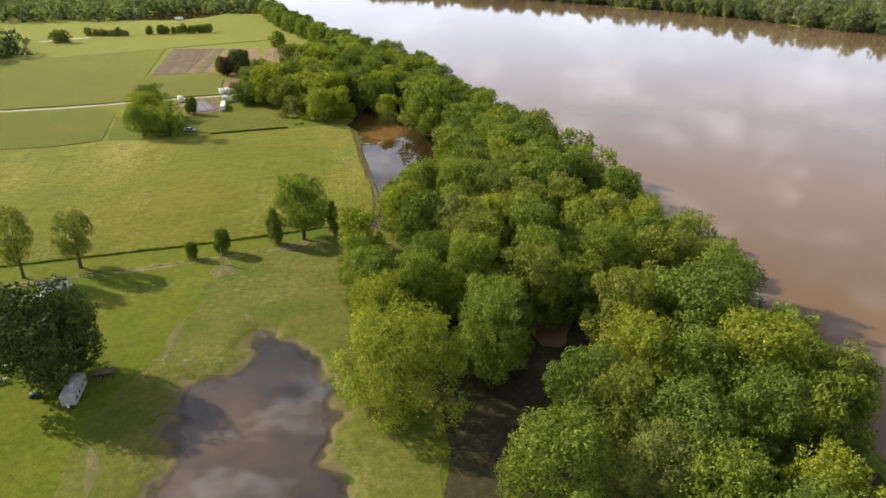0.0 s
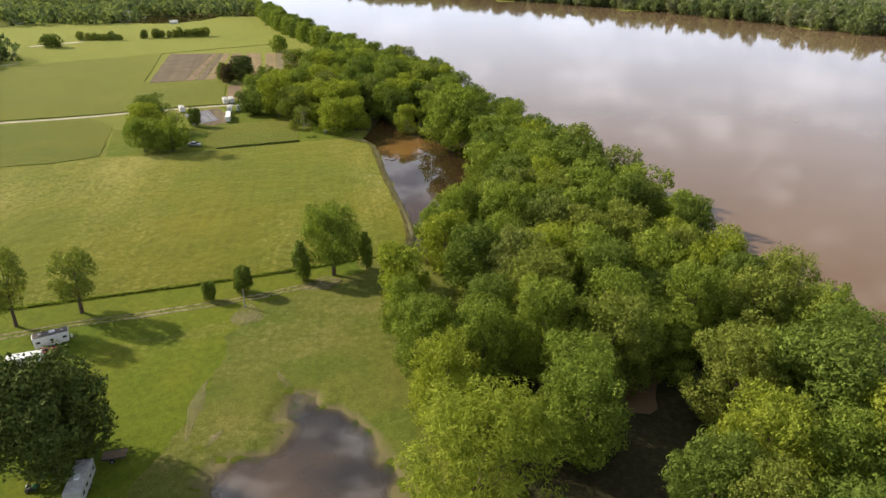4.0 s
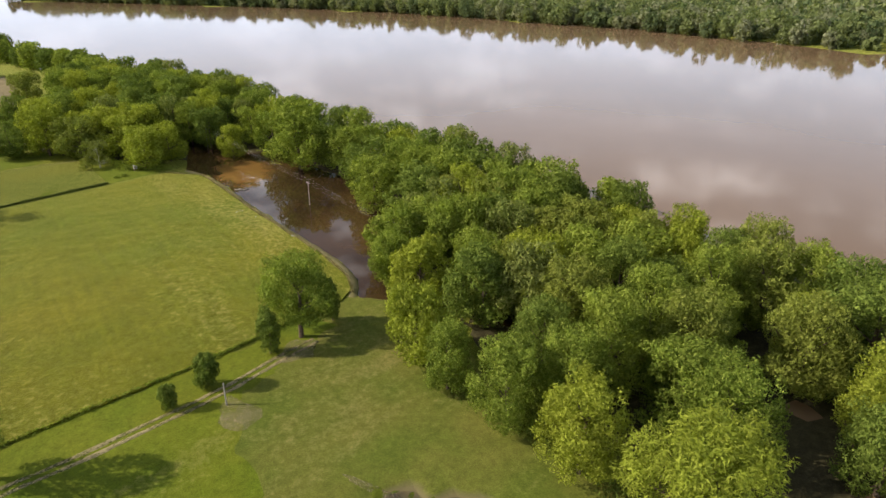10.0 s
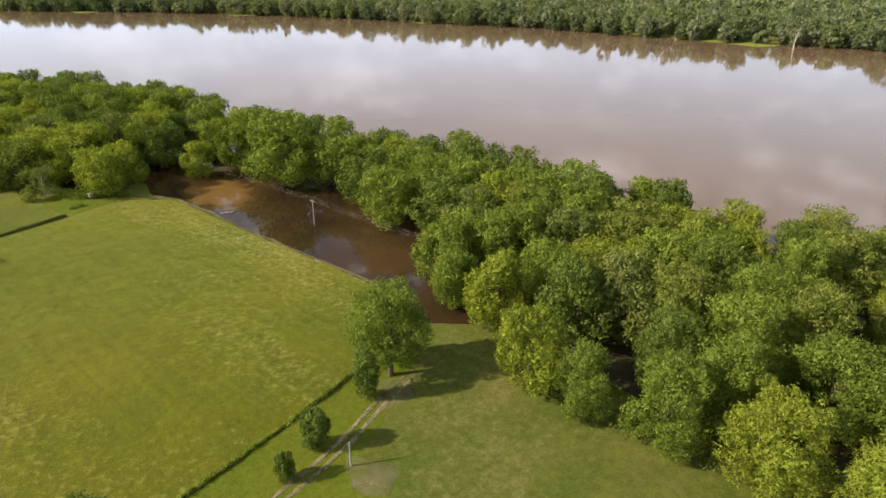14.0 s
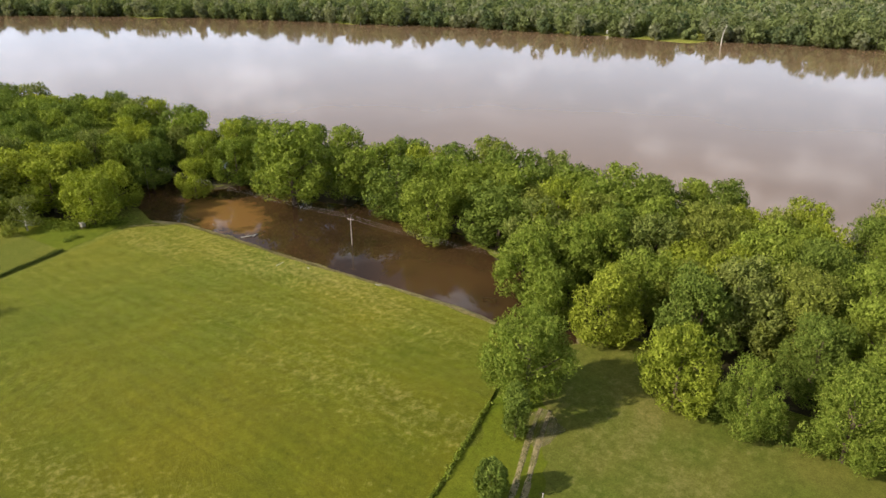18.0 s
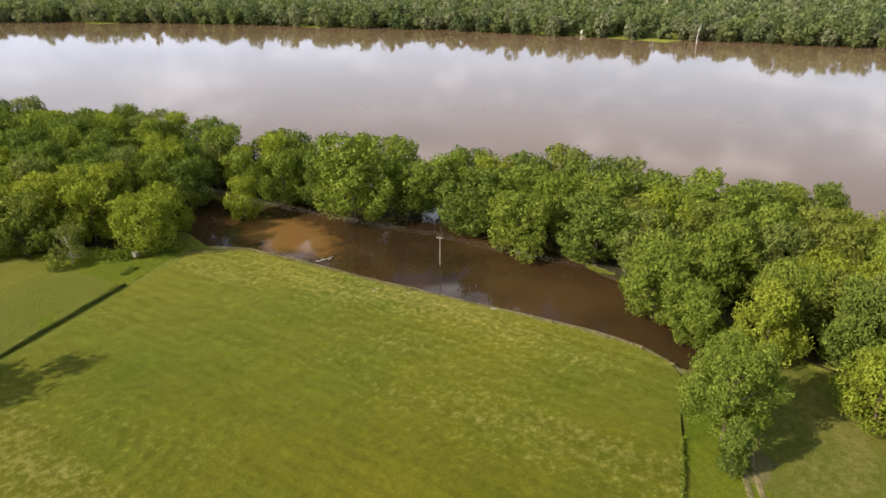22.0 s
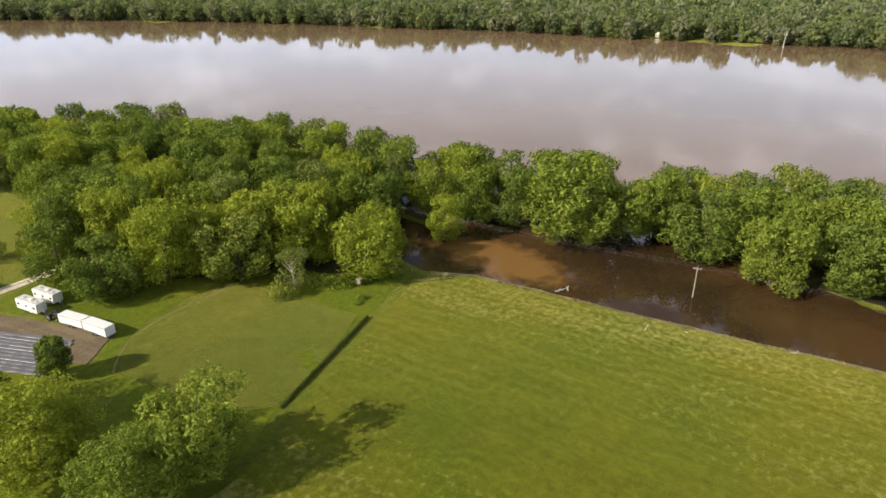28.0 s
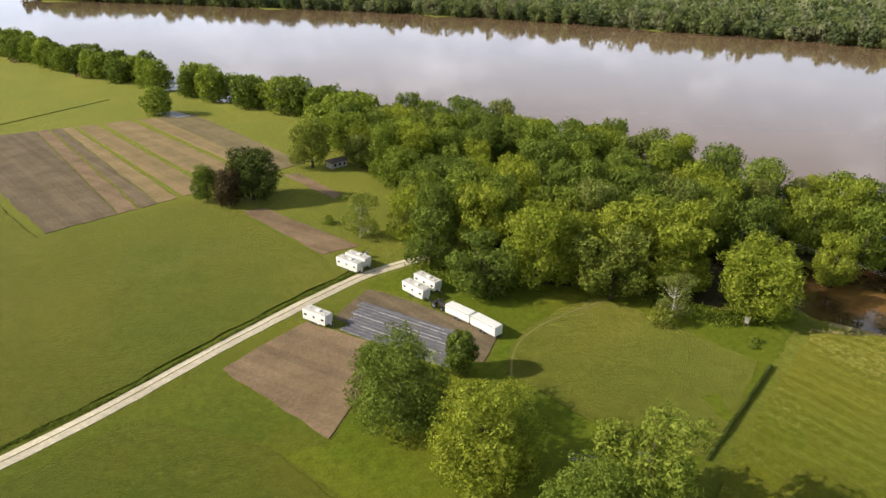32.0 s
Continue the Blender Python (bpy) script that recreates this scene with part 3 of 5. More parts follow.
LAWN_POLY = [(-128, 128), (-96, 139), (-66, 148), (-48, 155), (-34, 161), (-30, 155), (-42, 147), (-52, 140), (-54, 126), (-52, 112), (-54, 97), (-56, 84), (-54, 60), (-60, 40), (-130, 40)]
tagged(new("lawn", sheet("lawn", LAWN_POLY, 0.066, LAWN, 2.0, 1.5, 1.3, 0.0, 8)), "short bright green lawn round the campers", "lawn", kind="structure")
WORN_POLY = [(-34, 161), (-24, 165), (-15, 160), (-10, 150), (-14, 130), (-8, 112), (-3, 92), (-1.5, 72), (-2, 40), (-64, 38), (-57.5, 60), (-59.5, 84), (-57.5, 97), (-55.5, 112), (-57.5, 126), (-55.5, 141), (-45, 149), (-32, 158)]
tagged(new("flooded_lawn", sheet("flooded_lawn", WORN_POLY, 0.05, WORN_LAWN, 0.9, 0.9, 2.0, 0.0, 9)), "olive flood-worn grass beside the pool", "lawn", kind="structure")
NORTH_LAWN = [(-152, 286), (-142, 284.5), (-133, 292), (-126, 306), (-117, 297), (-111, 290), (-104, 297), (-107, 309), (-113, 318), (-118, 328), (-101, 332), (-94, 318), (-84, 312), (-66, 296), (-58, 282), (-50, 275),
              (-68, 267), (-97, 257), (-105, 252), (-119, 248), (-133, 246), (-149, 287)]
tagged(new("orchard_lawn", sheet("orchard_lawn", NORTH_LAWN, 0.03, LAWN, 3.0, 0.5, 2.0, 0.0, 10)), "mown green lawn between plots, paddock and wood", "lawn", kind="structure")
WOOD_POLY = [(-1.5, 40), (-1, 72), (-2.5, 93), (-6, 112), (-11, 130), (-8, 150), (-15, 164), (-12, 178), (-8, 188), (-6, 198), (-5, 212), (-5, 228), (-10, 243), (-15, 262), (-20, 284), (-28, 288), (-40, 286), (-60, 286), (-70, 300), (-88, 312),
             (-94, 316), (-93, 336), (-94, 358), (-86, 376), (-82, 405), (-78, 430), (-60, 470), (-34, 418), (-12, 378), (-2, 348), (6, 310), (12, 280), (22, 256), (34, 228), (44, 180), (49, 155), (50, 138), (60, 105), (63, 60), (62, 40)]
tagged(new("wood_floor", sheet("wood_floor", WOOD_POLY, 0.06, WOOD_FLOOR, 3.0, 1.0, 2.5, 0.0, 12)), "dark silty floor of the riverside wood", "wood floor", kind="structure")

ROAD_LINE = [(-330, 243), (-260, 271), (-205, 294.5), (-183, 301.5), (-168, 308), (-149, 318), (-131, 326.3), (-117, 332), (-103, 334), (-92, 334)]
tagged(new("road", ribbon("road", ROAD_LINE, 3.0, 0.2, GRAVEL, 0.1)), "pale gravel farm lane", "road", kind="structure")
TRACK_LINE = [(-150, 106), (-125, 115.5), (-97.7, 126), (-84, 132), (-72.7, 135.3), (-61.3, 139.4), (-54, 142), (-47, 145.6), (-42, 148.5), (-36, 151)]
for gap in (-0.75, 0.75):
    tagged(new("track", ribbon("track", offset(TRACK_LINE, gap), 0.85, 0.15, TRACK_DIRT, 0.9, 5, False, 5)), "worn dirt wheel rut in the grass along the hay", "track", kind="structure")

PLOTS = [
    ("crop_plot", [(-151.5, 310.5), (-134, 318.8), (-126.5, 307), (-133.5, 293), (-141.5, 285.2)], SOIL, "bare brown tilled garden plot"),
    ("crop_plot", [(-129, 317.4), (-118.4, 325.8), (-113, 317), (-104.5, 297.5), (-111.5, 291), (-118, 298)], SOIL_DARK, "tilled plot partly under grey mulch film"),
    ("crop_plot", [(-130.4, 383), (-124.4, 382.5), (-111.4, 347), (-121, 346.5)], SOIL, "narrow bare brown plot by the lane"),
    ("crop_plot", [(-111.5, 410), (-106.4, 409), (-101.7, 384.5), (-104.8, 381)], SOIL, "small bare plot at the wood's edge"),
]
for nm, poly, mt, lab in PLOTS:
    tagged(new(nm, sheet(nm, poly, 0.10, mt, 3.0, 0.3, 1.5, 0.05, 11)), lab, "crop plot", "crop plots", kind="structure")


def lerp2(a, b, t):
    return (a[0] + (b[0] - a[0]) * t, a[1] + (b[1] - a[1]) * t)


NEAR_A, NEAR_B, FAR_A, FAR_B = (-177, 390), (-101, 419), (-209, 504), (-121, 512)
STRIPS = [(0.0, 0.22, 0.0, 0.33, SOIL_DARK, "broad dark tilled strip with seed rows"), (0.225, 0.29, 0.335, 0.38, SOIL, "brown tilled strip"),
          (0.30, 0.355, 0.39, 0.43, SOIL_DARK, "dark tilled strip"), (0.36, 0.43, 0.435, 0.475, STUBBLE, "pale strip of crop stubble"),
          (0.455, 0.56, 0.495, 0.57, STUBBLE, "pale pinkish strip of crop stubble"), (0.585, 0.755, 0.605, 0.715, STUBBLE, "broad pale strip of crop stubble"),
          (0.775, 0.86, 0.755, 0.83, STUBBLE, "pale strip of crop stubble"), (0.865, 1.0, 0.835, 1.0, STRIP_DIRT, "olive-brown strip of worn ground")]
for n_lo, n_hi, f_lo, f_hi, mt, lab in STRIPS:
    quad = [lerp2(NEAR_A, NEAR_B, n_lo), lerp2(NEAR_A, NEAR_B, n_hi), lerp2(FAR_A, FAR_B, f_hi), lerp2(FAR_A, FAR_B, f_lo)]
    tagged(new("crop_strip", sheet("crop_strip", quad, 0.12, mt, 4.0, 0.4, 1.5, 0.03, 13)), lab, "crop strip", "crop strips", kind="structure")

tagged(new("lane_crown", ribbon("lane_crown", ROAD_LINE, 0.55, 0.25, PASTURE, 0.6)), "grassy crown between the lane's wheel tracks", "road", kind="structure")
tagged(new("paddock_edge", ribbon("paddock_edge", [(-110, 285), (-107.5, 289), (-103.2, 293.5), (-98.2, 296), (-90.4, 297.5), (-83.7, 298), (-77, 298.5)], 0.7, 0.2, DRY_EDGE, 0.8)), "pale dry edge of mown grass round the paddock", "grass edge", kind="structure")
BANK_LINE = [(-25, 164), (-22.3, 168), (-21.6, 174), (-22.4, 183), (-25, 195), (-28.4, 209), (-32.4, 225), (-36.4, 245), (-40.4, 263.5), (-46, 271)]
tagged(new("channel_bank", ribbon("channel_bank", BANK_LINE, 1.5, 0.06, BANK_SILT, 0.8, 4, False, 5)), "dry straw-coloured bank along the flooded channel", "bank", kind="structure")
# streaks of dried silt that the flood left on the lawn
SILT_LINES = [([(-53, 140.5), (-52.3, 138.5), (-53, 136), (-52.2, 133), (-52.6, 131)], 3.0), ([(-53, 114), (-53.4, 109), (-52.4, 104), (-51.2, 98)], 0.9),
              ([(-53.5, 77), (-52.5, 75.5), (-50.4, 73), (-50.2, 70), (-48.8, 67)], 0.8), ([(-42, 116), (-40, 113.5), (-38, 109.5), (-35, 107)], 0.8),
              ([(-46.5, 101), (-46.8, 99), (-48, 97)], 0.7), ([(-36, 151), (-40, 149), (-44, 146.5)], 3.2)]
for line, wide in SILT_LINES:
    tagged(new("silt_streak", ribbon("silt_streak", line, wide * 1.9, 0.10, SILT, 1.5, 7, True, 9)), "pale dried silt streak on the grass", "silt", "silt streaks", kind="structure")

# ---- trees ----
def part(name, bm, material, parent, label=""):
    me = bpy.data.meshes.new(name)
    bm.to_mesh(me)
    bm.free()
    me.materials.append(material)
    ob = new(name, me)
    ob.parent = parent
    return tagged(ob, label) if label else ob


def mesh_part(name, me, parent, label=""):
    ob = new(name, me)
    ob.parent = parent
    return tagged(ob, label) if label else ob


def tube(verts, faces, pts, radii, segs=7):
    """Adds a tapered round limb along points."""
    base = len(verts)
    for i, (p, r) in enumerate(zip(pts, radii)):
        d = Vector(pts[min(i + 1, len(pts) - 1)]) - Vector(pts[max(i - 1, 0)])
        q = d.to_track_quat("Z", "Y")
        for k in range(segs):
            a = 2 * math.pi * k / segs
            verts.append(tuple(Vector(p) + q @ Vector((r * math.cos(a), r * math.sin(a), 0))))
    for i in range(len(pts) - 1):
        for k in range(segs):
            a, b = base + i * segs + k, base + i * segs + (k + 1) % segs
            faces.append((a, b, b + segs, a + segs))
    faces.append(tuple(base + (len(pts) - 1) * segs + k for k in range(segs)))


def unit(v):
    return v / np.maximum(np.linalg.norm(v, axis=-1, keepdims=True), 1e-6)


def feathers(pos, out, size, slim, rng, droop=0.0):
    """Pointed leaf sprays, one triangle each, that lie over the outside of their tuft and reach up and out."""
    n = len(pos)
    lie = rng.normal(0, 0.7, (n, 3)) + np.array((0, 0, 0.9 - 2.0 * droop))
    lie -= out * np.sum(lie * out, 1, keepdims=True)
    along = unit(unit(lie) * 0.8 + out * 0.42 + rng.normal(0, 0.22, (n, 3)))
    side = unit(np.cross(out + rng.normal(0, 0.42, (n, 3)), along))
    L = size * rng.uniform(0.6, 1.35, (n, 1))
    W = L * slim * rng.uniform(0.7, 1.2, (n, 1))
    back = pos - along * L * 0.4
    return np.stack([back - side * W * 0.5, back + side * W * 0.5, pos + along * L * 0.6], 1)


def crown_points(rng, h0, h1, r, lobes, leaves, fat=0.34, belly=0.42, taper=1.0):
    """Lumpy crown: spray places on the outsides of many lobes."""
    u = rng.uniform(0.02, 0.98, lobes)
    prof = np.where(u < belly, np.sqrt(np.maximum(0, 1 - ((belly - u) / belly) ** 2 * 0.75)), np.maximum(0.0, 1 - ((u - belly) / (1 - belly)) ** 2) ** (0.5 * taper))
    ang = np.arange(lobes) * 2.39996 + rng.uniform(-0.4, 0.4, lobes)
    rad = prof * r * np.sqrt(rng.uniform(0.25, 1.0, lobes)) * 0.84
    size = r * fat * rng.uniform(0.65, 1.2, lobes) * (0.6 + 0.4 * prof)
    C = np.stack([rad * np.cos(ang), rad * np.sin(ang), h0 + (h1 - h0) * u], -1)
    axis = np.tile(np.array((0.0, 0.0, 1.0)), (lobes, 1))
    inner = None
    if lobes > 100:
        # boughs first, then upright tufts of shoots over the outsides of the boughs
        b = max(13, lobes // 20)
        bu = np.sort(rng.uniform(0.06, 0.86, b))
        bp = np.interp(bu, (0, belly * 0.5, belly, 0.8, 1), (0.55, 0.9, 1.0, 0.62, 0.3))
        ba = np.arange(b) * 2.39996 + rng.uniform(-0.5, 0.5, b)
        br = bp * r * 0.63 * rng.uniform(0.72, 1.12, b)
        br[1::4] *= 0.35
        B = np.stack([br * np.cos(ba), br * np.sin(ba), h0 + (h1 - h0) * bu], -1)
        wide = r * (0.40 if b < 16 else 0.33) * rng.uniform(0.70, 1.25, b)
        own = np.arange(lobes) % b
        core = unit(B - (0, 0, h0 + (h1 - h0) * 0.3))
        way = unit(unit(rng.normal(0, 1, (lobes, 3))) + 0.8 * core[own])
        C = B[own] + way * wide[own][:, None] * (1, 1, 1.2)
        size = r * fat * rng.uniform(0.55, 1.35, lobes)
        axis = unit(way * 0.7 + np.array((0, 0, 0.85)) + rng.normal(0, 0.15, (lobes, 3)))
        inner = (B, wide)
    C[:, 2] = np.clip(C[:, 2], h0 + size * 0.5, h1 - size * 0.8)
    k = rng.choice(lobes, leaves * 3, p=size ** 2 / np.sum(size ** 2))
    d = unit(rng.normal(0, 1, (leaves * 3, 3)) + 0.3 * axis[k])
    p = d * rng.uniform(0.62, 1.12, (leaves * 3, 1))
    p = C[k] + (p + axis[k] * np.sum(p * axis[k], 1, keepdims=True) * 0.6) * size[k][:, None]
    hidden = np.zeros(len(p), bool)
    for c, s in zip(C, size):
        hidden |= np.sum((p - c) ** 2, 1) < (0.55 * s) ** 2
    p, d = p[~hidden][:leaves], d[~hidden][:leaves]
    if inner:
        # a loose layer of leaves deeper in each bough
        m = int(len(p) * 0.16)
        j = rng.randint(0, len(inner[0]), m)
        d[:m] = unit(rng.normal(0, 1, (m, 3)))
        p[:m] = inner[0][j] + d[:m] * (inner[1][j] * 0.82)[:, None]
        p[:m, 2] = np.clip(p[:m, 2], h0, h1)
    mid = np.array((0, 0, h0 + (h1 - h0) * 0.4))
    return p, unit(d + 0.5 * unit(p - mid)), C, size


SHAPES = {}


def make_tree(name, label, tint, seed, h=17.0, r=7.0, h0=2.5, lobes=46, leaves=2600, size=0.95, slim=0.55, fat=0.34, belly=0.42, taper=1.0, trunk=0.38, bark=None, droop=0.0, category="tree", limbs=8):
    top = new(name)
    tagged(top, label, category)
    if (name, seed, leaves, fat) in SHAPES:
        verts, faces, crown = SHAPES[name, seed, leaves, fat]
        mesh_part("trunk", mesh_from("trunk", verts, faces, bark or BARK), top)
        mesh_part("crown", quads_mesh("crown", crown, LEAF[tint], 3), top)
        return top
    rng = np.random.RandomState(seed)
    p, out, C, lobe = crown_points(rng, h0, h, r, lobes, leaves, fat, belly, taper)
    verts, faces = [], []
    lean = rng.uniform(-0.5, 0.5, 2)
    spine = [(0, 0, -0.4), (lean[0] * 0.2, lean[1] * 0.2, h * 0.2), (lean[0], lean[1], h * 0.45), (lean[0] * 1.4, lean[1] * 1.2, h * 0.78)]
    tube(verts, faces, spine, [trunk * 1.25, trunk, trunk * 0.7, trunk * 0.2])
    for c in C[np.argsort(-lobe)][:limbs]:
        z0 = max(h * 0.15, min(c[2] * 0.6, h * 0.6))
        f = z0 / (h * 0.45)
        a = Vector((lean[0] * min(f, 1.2), lean[1] * min(f, 1.2), z0))
        b = a.lerp(Vector(c), 0.8)
        m = a.lerp(b, 0.5) + Vector((0, 0, -0.3))
        tube(verts, faces, [a, m, b], [trunk * 0.45, trunk * 0.3, trunk * 0.08], 5)
    crown = feathers(p, out, size, slim, rng, droop)
    SHAPES[name, seed, leaves, fat] = verts, faces, crown
    mesh_part("trunk", mesh_from("trunk", verts, faces, bark or BARK), top)
    mesh_part("crown", quads_mesh("crown", crown, LEAF[tint], 3), top)
    return top


TEMPLATES = {}
MAPLE_LABEL = {"green": "tall leafy green maple in the flooded riverside wood", "bright": "yellow-green broadleaf tree at the wood's edge",
               "shade": "very dark dense shade tree", "dark": "dark green dense broadleaf tree in the riverside wood", "olive": "olive-green thin-leaved tree among the maples", "grey": "grey-green silvery maple in the riverside wood"}


def template(kind, tint, k):
    """The first tree of its kind; later ones are its copies."""
    seed = 11 + k * 17
    if kind == "lone":
        return make_tree("tree", MAPLE_LABEL[tint], tint, seed, 17, 7, 4.6, 460, 18000, 0.46, 0.50, 0.118, 0.45, 1.0, 0.42, None, 0, "tree", 12)
    if kind == "near":
        return make_tree("tree", MAPLE_LABEL[tint], tint, seed, 17, 7, 2.0, 520, 20000, 0.44, 0.50, 0.112, 0.40 + 0.06 * k)
    if kind == "maple":
        return make_tree("tree", MAPLE_LABEL[tint], tint, seed, 17, 7, 2.0, 400, 17000 if tint == "shade" else 11000, 0.62, 0.54, 0.175 if tint == "shade" else 0.128, 0.40 + 0.06 * k)
    if kind == "grove":
        return make_tree("tree", MAPLE_LABEL[tint], tint, seed, 17, 7, 2.2, 230, 7600, 0.70, 0.56, 0.16, 0.40 + 0.06 * k)
    if kind == "far":
        return make_tree("tree", "leafy green tree in the belt along the river", tint, seed, 16, 7, 0.8, 60, 1900, 1.5, 0.62, 0.36, 0.4)
    if kind == "willow":
        return make_tree("willow", "bright yellow-green drooping willow at the pool's edge", tint, seed, 17, 9.5, 1.0, 560, 24000, 0.55, 0.32, 0.092, 0.45, 1.0, 0.5, None, 0.9)
    if kind == "open":
        return make_tree("open_tree", "thin-crowned lone tree with a dark trunk by the track", tint, seed, 15, 4.2, 4.0, 60, 7000, 0.42, 0.5, 0.25, 0.5, 1.0, 0.3, None, 0, "tree", 14)
    if kind == "sparse":
        return make_tree("sparse_tree", "thin grey-green tree with bare pale limbs in the wood", tint, seed, 17, 7, 2.5, 150, 3200, 0.72, 0.5, 0.13, 0.5, 1.0, 0.3, PALE_BARK, 0, "tree", 34)
    if kind == "column":
        return make_tree("cedar", "narrow dark columnar cedar by the track", tint, seed, 9.5, 1.7, 0.9, 50, 4500, 0.4, 0.5, 0.4, 0.35, 1.0, 0.16)
    if kind == "bush":
        return make_tree("round_tree", "small clipped-looking dark round tree", tint, seed, 6, 2.4, 0.9, 60, 5000, 0.4, 0.5, 0.28, 0.45, 1.0, 0.16)
    if kind == "shrub":
        return make_tree("shrub", "low leafy green shrub on the grass", tint, seed, 3.5, 2.2, 0.0, 18, 420, 0.6, 0.6, 0.4, 0.35, 1.0, 0.1, None, 0, "shrub", 3)


SIZES = {"lone": (17.0, 7.0), "near": (17.0, 7.0), "maple": (17.0, 7.0), "grove": (17.0, 7.0), "far": (16.0, 7.0), "willow": (17.0, 9.5), "open": (15.0, 4.2), "sparse": (17.0, 7.0), "column": (9.5, 1.7), "bush": (6.0, 2.4), "shrub": (3.5, 2.2)}
tree_rng = random.Random(4)
PLACED = []


def plant(x, y, r, h, tint="green", kind="maple", label="", group=""):
    """Puts one tree on the ground, a copy of one of its kind's shapes."""
    k = tree_rng.randrange(4 if kind in ("near", "maple", "grove") else 3 if kind == "far" else 1)
    if kind == "maple" and y > 178 and x > -112 and r < 9:
        kind = "grove"
    if kind == "maple" and tint != "shade" and (-32 < x < 52 and y < 133 or x < -105 and 245 < y < 300):
        kind = "near"
    key = (kind, tint, k)
    z = max(float(land(np.array([x]), np.array([y]))[0]), -0.6) - 0.1
    h0, r0 = SIZES[kind]
    m = Matrix.LocRotScale((x, y, z), Euler((0, 0, tree_rng.uniform(0, 6.28))), (r / r0 * tree_rng.uniform(0.94, 1.06), r / r0, h / h0))
    if key in TEMPLATES:
        ob = copy_thing(TEMPLATES[key], Matrix())
    else:
        ob = TEMPLATES[key] = template(*key)
    ob.matrix_basis = m
    tagged(ob, label, group=group)
    PLACED.append((x, y, r))
    return ob


# lone trees round the lawn and fields: x, y, crown radius, height
plant(-95.6, 130.6, 4.2, 16.5, "olive", "open", "tall bare-limbed tree with thin leaves by the track")
plant(-85.7, 136.0, 5.2, 13.5, "olive", "open")
plant(-61.8, 141.3, 1.6, 4.2, "dark", "bush", "small dark round shrub-tree beside the track")
plant(-55.7, 144.7, 2.3, 6.0, "dark", "bush")
plant(-44.3, 150.2, 1.9, 9.6, "dark", "column")
plant(-38.0, 153.2, 7.0, 16.4, "green", "lone", "broad green shade tree alone at the track's end")
plant(-31.0, 156.6, 1.5, 9.2, "dark", "column")
plant(-67.2, 92.0, 8.2, 17.6, "shade", "maple", "huge dark dense shade tree beside a camper")
plant(-88.0, 76.0, 7.5, 15.0, "shade", "maple", "dark leafy tree on the camp lawn")
plant(-76.0, 64.0, 5.5, 12.0, "shade", "maple", "dark leafy tree on the camp lawn")
plant(-121.5, 252.5, 6.6, 12.0, "green", "maple", "broad green spreading tree at the lawn's corner")
plant(-131.0, 284.0, 9.0, 14.0, "dark", "maple", "dark green spreading tree beside the tilled plot")
plant(-126.5, 267.5, 8.4, 14.0, "bright", "maple", "bright yellow-green tree on the lawn")
plant(-111.5, 253.0, 7.4, 13.5, "green", "maple", "green leafy tree on the lawn")
plant(-116.6, 290.8, 3.1, 7.4, "dark", "bush", "round dark tree at the corner of the film-covered plot")
plant(-125.5, 391.0, 8.0, 13.6, "shade", "maple", "dark dense tree between the crop plots")
plant(-137.0, 396.0, 4.0, 10.5, "dark", "maple", "green tree beside the crop plots")
plant(-132.3, 389.0, 4.6, 10.0, "copper", "bush", "copper-leaved tree between two green ones")
plant(-100.5, 413.0, 7.0, 15.0, "olive", "maple", "olive-green tree beside the small cabin")
plant(57.5, 84.0, 5.2, 14.0, "olive", "maple", group="riverside wood")
plant(-134.0, 517.0, 6.0, 11.0, "green", "far", "leafy bush at the head of the crop strips")
plant(-310.0, 536.0, 8.0, 9.5, "dark", "far", "lone round tree on the far meadow")

# the wood between pool, channel and river
EDGE = [(-8.5, 86.5, 10.5, 17), (-22, 137.5, 5.9, 14), (-20.8, 127.2, 5.1, 12), (-16.5, 115.5, 6.2, 14), (-13, 102.5, 7.0, 15), (-13, 155.5, 6.4, 14), (-6.3, 142, 7.2, 16),
        (-15, 166, 5.2, 13), (4.5, 130, 8.4, 16.5), (3, 117, 7.6, 17), (6.5, 96, 7.6, 16), (-0.8, 155, 6.0, 15), (-7, 113, 6.4, 15), (-5, 124, 5.8, 14)]
EDGE_TINT = ["willow", "bright", "green", "green", "bright", "bright", "dark", "green", "olive", "green", "green", "green", "green", "dark"]
for (x, y, r, h), t in zip(EDGE, EDGE_TINT):
    plant(x, y, r, h, "bright" if t == "willow" else t, "willow" if t == "willow" else "maple", group="riverside wood")
WOOD = [(40, 98, 11, 18), (45, 86, 9.5, 17), (49, 108, 8, 17), (31, 70, 9, 16), (36, 84, 8, 16), (13, 65.5, 7.6, 15), (15.8, 141, 7.8, 17), (42, 142, 6.4, 16),
        (28.5, 141, 7.4, 16), (28, 158, 7.3, 16), (42.6, 167, 6.5, 15), (41, 120, 9, 17), (14, 112, 7.8, 17), (41, 129, 6.6, 16), (17.6, 153, 7, 16), (8, 243.5, 9.6, 17), (13, 219, 9, 17), (24.8, 209, 8.8, 17)]
for x, y, r, h in WOOD:
    plant(x, y, r, h, tree_rng.choice(["green", "green", "bright", "dark", "dark", "olive"]), group="riverside wood")
